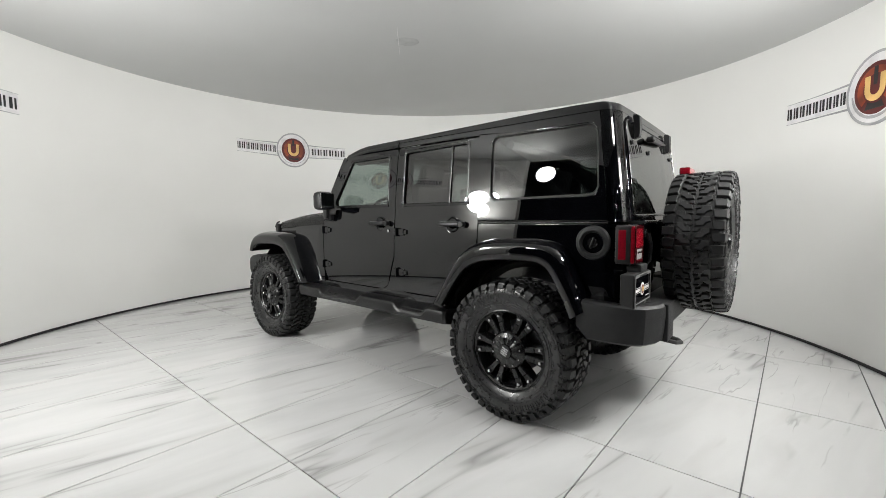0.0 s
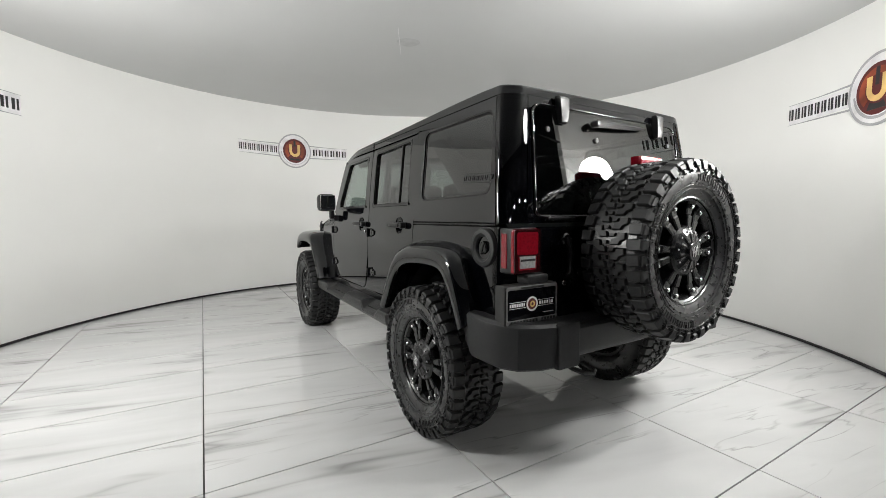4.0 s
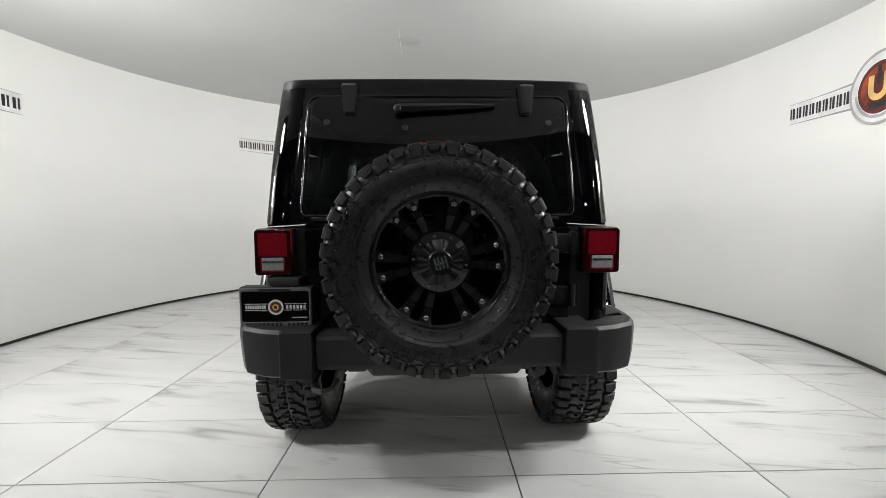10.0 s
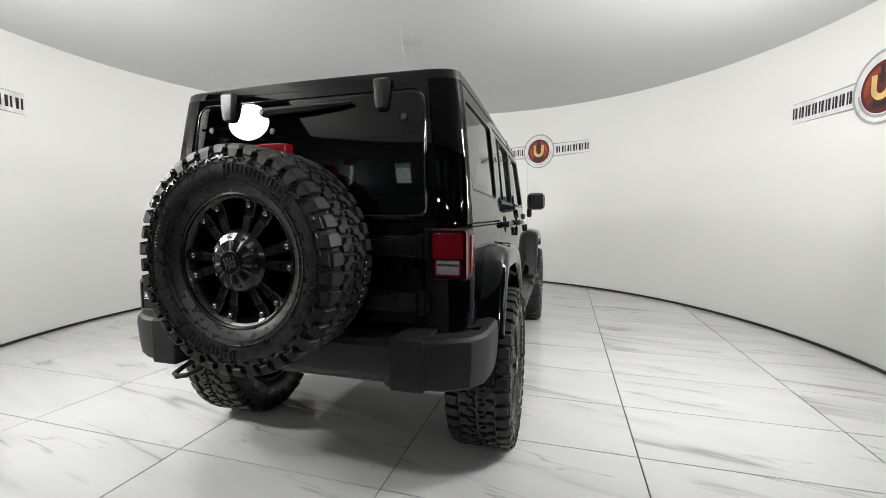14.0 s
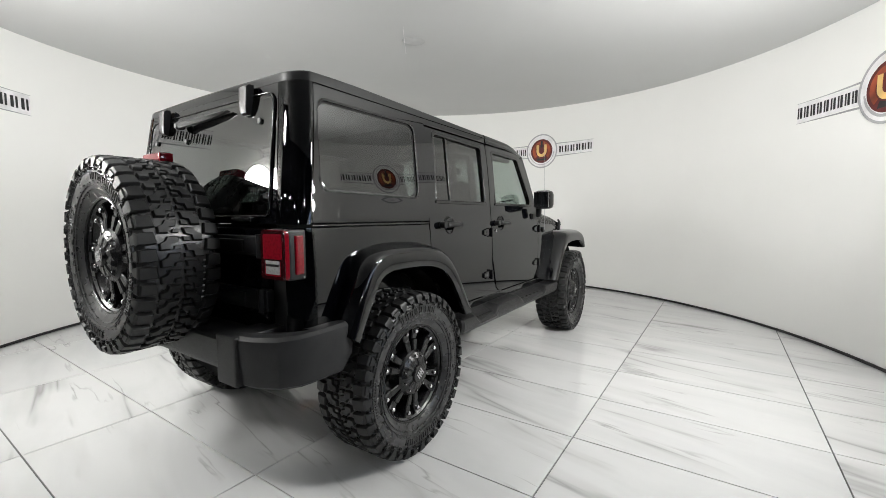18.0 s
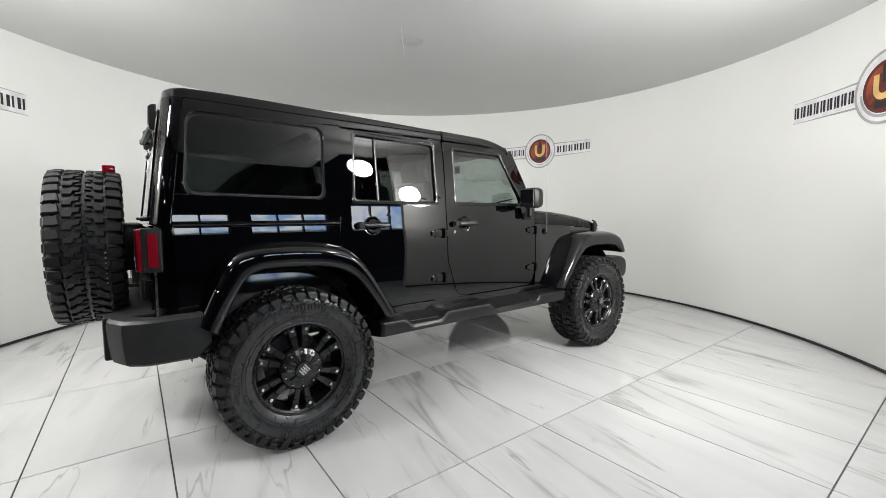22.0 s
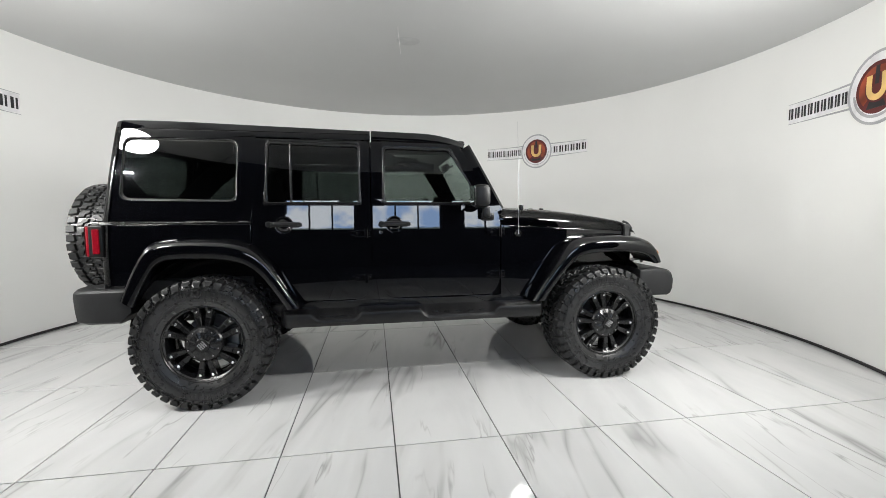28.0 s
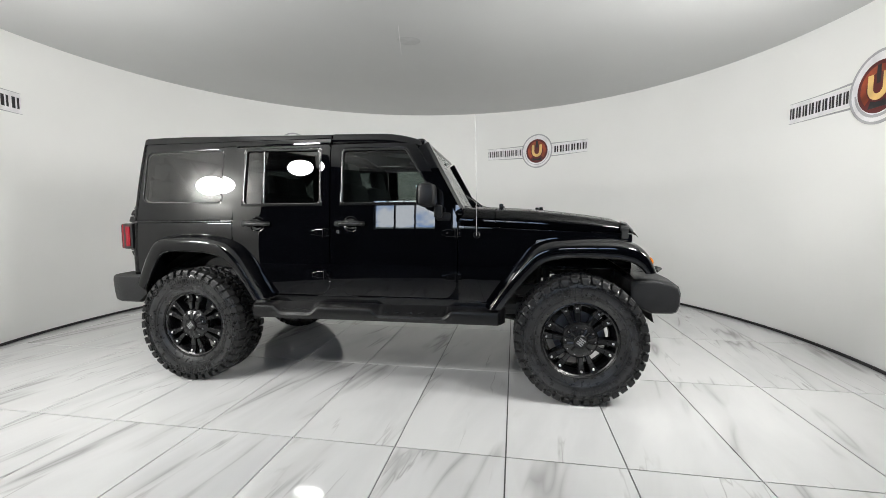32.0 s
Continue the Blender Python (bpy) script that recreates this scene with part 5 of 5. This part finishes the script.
def first_wheel(m, name="wheel"):
    """The wheel's outer face looks along +y."""
    # rim barrel with its lips
    rim = part(name, lathe([(0.236, -0.12), (0.262, -0.122), (0.274, -0.118), (0.270, -0.108), (0.240, -0.09), (0.222, -0.02), (0.222, 0.03), (0.236, 0.085), (0.256, 0.108), (0.264, 0.118), (0.263, 0.126), (0.256, 0.128), (0.251, 0.122), (0.249, 0.095), (0.240, 0.050), (0.216, 0.020), (0.212, -0.02), (0.228, -0.09)], 72, "y", closed=True), RIM, CAR, "satin black alloy wheel with mud tyre")
    rim.matrix_basis = m
    part("tyre", lathe(tyre_profile(), 96, "y"), RUBBER, rim, "black mud-terrain tyre")
    tagged(part("tread", tread_mesh(), TREAD, rim, "chunky tread blocks", 42), kind="stuff")
    tagged(part("sidewall_relief", sidewall_relief(), RUBBER, rim, "raised sidewall lettering bars", 25), kind="stuff")
    # twelve spokes in six pairs
    rows = []
    for r, w, y0, y1 in ((0.085, 0.0135, 0.02, 0.104), (0.12, 0.0160, 0.02, 0.106), (0.178, 0.0200, 0.015, 0.100), (0.184, 0.0205, 0.015, 0.094), (0.204, 0.0225, 0.015, 0.095), (0.228, 0.025, 0.03, 0.097), (0.240, 0.032, 0.05, 0.104), (0.248, 0.036, 0.07, 0.112)):
        rows.append([(-w, y0, r), (-w, y1 - 0.006, r), (-w + 0.005, y1, r), (w - 0.005, y1, r), (w, y1 - 0.006, r), (w, y0, r)])
    spoke_bm = loft(rows, closed=True)
    spoke = rivet = bolt = None
    for k in range(6):
        for d in (-1, 1):
            ang = 60 * k + d * 10.4
            sm = pose(0, 0, 0, 0, ang, 0) 
            if spoke is None:
                spoke = part("spoke", spoke_bm, RIM, rim)
                spoke.matrix_basis = sm
                rivet = part("rivet", lathe([(0.0, 0.013), (0.007, 0.0125), (0.0105, 0.009), (0.0105, 0.0), (0.0, 0.0)], 12, "y"), RIVET, rim, "bright dummy bolt")
                rivet.matrix_basis = sm @ Matrix.Translation((0, 0.097, 0.222))
            else:
                again(spoke, "spoke", rim, sm)
                again(rivet, "rivet", rim, sm @ Matrix.Translation((0, 0.097, 0.222)))
    # hub cap: a fluted cone with a flat crown
    rows = []
    for k in range(40):
        a = 2 * math.pi * k / 40
        dip = (0.0, 0.0035, 0.0035, 0.0)[k % 4]
        rows.append([(r * math.cos(a), h - (dip if 0.046 < r < 0.115 else 0), r * math.sin(a)) for r, h in ((0.0001, 0.152), (0.042, 0.152), (0.045, 0.149), (0.048, 0.141), (0.085, 0.134), (0.112, 0.120), (0.122, 0.106), (0.127, 0.088), (0.118, 0.03))])
    cap_ = part("hub_cap", loft(rows, around=True), RIM, rim, "fluted black hub cap", 14)
    for k in range(10):
        a = 2 * math.pi * (k + 0.5) / 10
        sm = Matrix.Translation((0.098 * math.cos(a), 0.1265, 0.098 * math.sin(a)))
        if bolt is None:
            bolt = part("cap_bolt", disc(0.0052, 0, 0.005, 8, "y", 0.001), CHROME, rim)
            bolt.matrix_basis = sm
        else:
            again(bolt, "cap_bolt", rim, sm)
    bm = bmesh.new()
    for k in range(4):
        add_box(bm, (-0.027 + 0.0135 * k, 0.150, -0.024 + 0.003 * (k % 2)), (-0.0185 + 0.0135 * k, 0.1545, 0.024 - 0.003 * (k % 2)), 0.001, pose(0, 0, 0, 0, 38, 0))
    add_box(bm, (-0.027, 0.150, -0.004), (0.022, 0.1540, 0.003), 0.001, pose(0, 0, 0, 0, 38, 0))
    part("emblem", bm, CHROME, rim, "pale barred badge on the hub cap")
    part("back_disc", disc(0.17, -0.06, -0.04, 32, "y"), BRAKE_IRON, rim, "brake disc")
    part("caliper", box((-0.19, -0.085, -0.07), (-0.09, -0.01, 0.09), 0.02), BRAKE_IRON, rim)
    return rim


def more_wheel(rim, m, name="wheel"):
    w = again(rim, name, CAR, m)
    for c in rim.children:
        if name == "spare_wheel" and c.name.split(".")[0] in ("back_disc", "caliper"):
            continue
        again(c, c.name.split(".")[0], w, c.matrix_basis.copy())
    return w


AXLE_Z, WHEEL_Y = 0.4425, 0.803
WHEEL = first_wheel(pose(-1.473, WHEEL_Y, AXLE_Z, 0, 30, 0))
more_wheel(WHEEL, pose(1.473, WHEEL_Y, AXLE_Z, 0, 20, 0))
more_wheel(WHEEL, pose(-1.473, -WHEEL_Y, AXLE_Z, 0, 1, 180))
more_wheel(WHEEL, pose(1.473, -WHEEL_Y, AXLE_Z, 0, 15, 180))
more_wheel(WHEEL, pose(-2.388, 0.007, 1.122, 0, -24.5, 90), "spare_wheel")


# a row of small unreadable paint marks round the spare's tread
SPARE = [o for o in CAR.children if o.name.startswith("spare_wheel")][0]
for k in range(7):
    ang = radians(1.5 + 3.6 * k)
    mark = part("paint_mark", box((-0.001, -0.084, -0.0035), (0.001, -0.075, 0.0035)), LOGO_GREY, SPARE, "small grey paint mark")
    mark.matrix_basis = pose(0, 0, 0, 0, 24.5, 0) @ Matrix.Translation((-0.4452 * math.cos(ang), 0, -0.4452 * math.sin(ang))) @ Matrix.Rotation(-ang, 4, "Y")


# ---- under the car and inside it ----
def underside():
    part("floor_pan", box((-2.08, -0.73, 0.600), (1.05, 0.73, 0.640)), SEAL, CAR)
    for side, word in SIDES:
        part("chassis_rail", box((-1.98, side * 0.42 - 0.05, 0.50), (1.90, side * 0.42 + 0.05, 0.605), 0.015), STEEL, CAR)
        for x in (-1.473, 1.473):
            part("spring", tube([(x + 0.06 * math.cos(0.9 * k), side * 0.50 + 0.06 * math.sin(0.9 * k), 0.47 + 0.008 * k) for k in range(44)], 0.009, 6), STEEL, CAR)
            part("damper", tube([(x - 0.16, side * 0.55, 0.40), (x - 0.20, side * 0.50, 0.88)], 0.028, 10), STEEL, CAR)
    for x, off in ((-1.473, 0.0), (1.473, -0.18)):
        a = part("axle", tube([(x, -0.66, AXLE_Z), (x, 0.66, AXLE_Z)], 0.045, 14), STEEL, CAR)
        part("differential", lathe([(0.0, -0.14), (0.07, -0.13), (0.13, -0.05), (0.14, 0.02), (0.11, 0.09), (0.05, 0.14), (0.0, 0.15)], 24, "x"), STEEL, a).location = (x, off, AXLE_Z)
        part("control_arm", tube([(x, 0.40, 0.40), (x + (0.75 if x < 0 else -0.75), 0.36, 0.50)], 0.026, 10), STEEL, a)
        part("control_arm", tube([(x, -0.40, 0.40), (x + (0.75 if x < 0 else -0.75), -0.36, 0.50)], 0.026, 10), STEEL, a)
    for side, word in SIDES:
        lean = lambda x, z: 0.655 - 0.158 * (z - 0.90) - 0.28 * (z - 0.92) ** 2
        ring = [(-1.473 + 0.50 * math.cos(radians(a)), 0.50 + 0.50 * math.sin(radians(a))) for a in range(10, 171, 10)]
        part("inner_fender", panel(ring, lean, side, 0.01, bevel=0, step=0.03), LINER, CAR, "glossy black inner wing", normal=side_normal(lean, side))
    part("track_bar", tube([(1.62, -0.48, 0.46), (1.60, 0.42, 0.62)], 0.02, 8), STEEL, CAR)
    part("drive_shaft", tube([(-1.36, 0.0, 0.46), (-0.2, 0.02, 0.56)], 0.032, 12), STEEL, CAR)
    part("tank_guard", box((-1.05, 0.06, 0.47), (-0.15, 0.60, 0.60), 0.03), STEEL, CAR)
    part("gearbox_guard", box((-0.10, -0.35, 0.47), (0.80, 0.35, 0.60), 0.05), STEEL, CAR)
    part("muffler", disc(0.11, -0.42, 0.36, 24, "y", 0.03, None, Matrix.Translation((-1.98, 0, 0.60))), STEEL, CAR, "dull exhaust silencer")
    part("tail_pipe", tube([(-1.98, -0.40, 0.58), (-2.08, -0.46, 0.575), (-2.17, -0.47, 0.570)], 0.027, 14), STEEL, CAR)


underside()


def cabin():
    def seat(x, y, w, name):
        s = part(name, box((x - 0.25, y - w, 0.80), (x + 0.27, y + w, 0.98), 0.06), SEAT, CAR, "dark cloth seat")
        part("backrest", box((-0.10, y - w, -0.30), (0.04, y + w, 0.34 if w < 0.4 else 0.28), 0.05, pose(x - 0.24, 0, 1.24, 0, -12, 0)), SEAT, s)
        n = 1 if w < 0.4 else 3
        for k in range(n):
            yy = y + (k - (n - 1) / 2) * w * 0.62
            part("headrest", box((-0.045, yy - 0.13, -0.105), (0.045, yy + 0.13, 0.105), 0.035, pose(x - 0.33, 0, 1.63 if n == 1 else 1.58, 0, -12, 0)), SEAT, s)
            part("headrest_post", tube([(x - 0.30, yy, 1.50), (x - 0.33, yy, 1.60 if n == 1 else 1.56)], 0.007), CHROME, s)
    seat(-0.02, 0.36, 0.24, "front_seat")
    seat(-0.02, -0.36, 0.24, "front_seat")
    seat(-0.92, 0.0, 0.60, "rear_bench")
    d = part("dashboard", box((0.42, -0.70, 0.98), (0.70, 0.70, 1.30), 0.05), TRIM, CAR, "black dashboard")
    part("instrument_hood", box((0.36, 0.20, 1.24), (0.55, 0.54, 1.36), 0.04), TRIM, d)
    rows = []
    for k in range(28):
        a = 2 * math.pi * k / 28
        c = Vector((0.0, 0.185 * math.cos(a), 0.185 * math.sin(a)))
        n = c.normalized()
        rows.append([c + 0.016 * (math.cos(b) * n + math.sin(b) * Vector((1, 0, 0))) for b in (0, 1.05, 2.1, 3.14, 4.2, 5.25)])
    w = part("steering_wheel", loft(rows, closed=True, around=True), TRIM, CAR, "black steering wheel")
    w.matrix_basis = pose(0.28, 0.37, 1.30, 0, -24, 0)
    part("wheel_hub", box((-0.02, -0.07, -0.055), (0.03, 0.07, 0.055), 0.02), TRIM, w)
    part("wheel_spoke", box((-0.008, -0.18, -0.018), (0.012, 0.18, 0.018), 0.006), TRIM, w)
    bm = bmesh.new()
    for side in (-1, 1):
        tube([(-0.34, side * 0.66, 0.64), (-0.34, side * 0.66, 1.30), (-0.36, side * 0.62, 1.76), (-0.36, 0.0, 1.80)], 0.032, 10, bm)
        tube([(0.33, side * 0.62, 1.80), (-0.36, side * 0.62, 1.79), (-1.22, side * 0.61, 1.78)], 0.030, 10, bm)
        tube([(-1.18, side * 0.61, 1.77), (-1.45, side * 0.62, 1.58), (-1.88, side * 0.64, 1.14)], [0.05, 0.075, 0.075], 12, bm)
    tube([(-1.30, -0.61, 1.78), (-1.30, 0.61, 1.78)], 0.030, 10, bm)
    part("roll_bar", bm, SEAT, CAR, "padded black roll bars")
    part("rear_view_mirror", box((0.33, -0.12, 1.70), (0.36, 0.12, 1.77), 0.012), TRIM, CAR)
    part("mirror_stem", tube([(0.36, 0, 1.745), (0.42, 0, 1.76)], 0.01), TRIM, CAR)
    part("cargo_floor", box((-2.06, -0.70, 0.64), (-1.2, 0.70, 0.86), 0.02), SEAT, CAR)
    part("headliner", box((-2.02, -0.66, 1.836), (0.28, 0.66, 1.846)), SEAT, CAR)


cabin()


# ---- turntable ----
TILE_X, TILE_Y, JOINT = 0.6170, 1.2210, 0.007
GRID_TURN = -0.6
GRID_AT = Vector((0.370, -1.628))
DECK = 4.72


def turntable():
    t = thing("turntable", "round turntable floor of polished white marble tiles with grey veins", "turntable", kind="structure")
    bm = disc(DECK, -0.028, -0.010, 96, "z")
    part("deck", bm, GROUT, t)
    c, s = math.cos(radians(GRID_TURN)), math.sin(radians(GRID_TURN))
    sx, sy = TILE_X - JOINT, TILE_Y - JOINT
    whole = None
    for i in range(-10, 10):
        for j in range(-5, 6):
            u, v = (i + 0.5) * TILE_X, (j + 0.5) * TILE_Y
            x, y = GRID_AT.x - AXIS.x + c * u - s * v, GRID_AT.y - AXIS.y + s * u + c * v
            corners = [(x + c * a - s * b, y + s * a + c * b) for a in (-sx / 2, sx / 2) for b in (-sy / 2, sy / 2)]
            far = [math.hypot(*q) for q in corners]
            near = min(far + [math.hypot(x, y)])
            if near > DECK - 0.02:
                continue
            m = pose(x, y, 0, 0, 0, GRID_TURN)
            if max(far) < DECK - 0.01 and whole is not None:
                again(whole, "tile", t, m)
                continue
            bm = box((-sx / 2, -sy / 2, -0.010), (sx / 2, sy / 2, 0.0), 0.0012)
            if max(far) >= DECK - 0.01:
                inv = m.inverted()
                for k in range(96):
                    a = 2 * math.pi * (k + 0.5) / 96
                    n = Vector((math.cos(a), math.sin(a), 0))
                    bmesh.ops.bisect_plane(bm, geom=bm.verts[:] + bm.edges[:] + bm.faces[:], plane_co=inv @ (n * (DECK - 0.004)),
                                           plane_no=inv.to_3x3() @ n, clear_outer=True)
                if not bm.faces:
                    bm.free()
                    continue
                bmesh.ops.holes_fill(bm, edges=[e for e in bm.edges if e.is_boundary])
            ob = part("tile", bm, TILE, t)
            ob.matrix_basis = m
            if max(far) < DECK - 0.01:
                whole = ob
    return t


TABLE = turntable()


def motions():
    walk(TABLE, [(t, pose(0, 0, 0, 0, 0, a)) for t, a in TURN])
    for ob in GARAGE_ROOM:
        walk(ob, [(t, pose(0, 0, 0, 0, 0, a) @ Matrix.Translation(-AXIS)) for t, a in TURN])
    walk(CAR, [(t, pose(0, 0, 0, 0, 0, a) @ Matrix.Translation(-AXIS - Vector((0, 0.006, 0)))) for t, a in TURN])


motions()
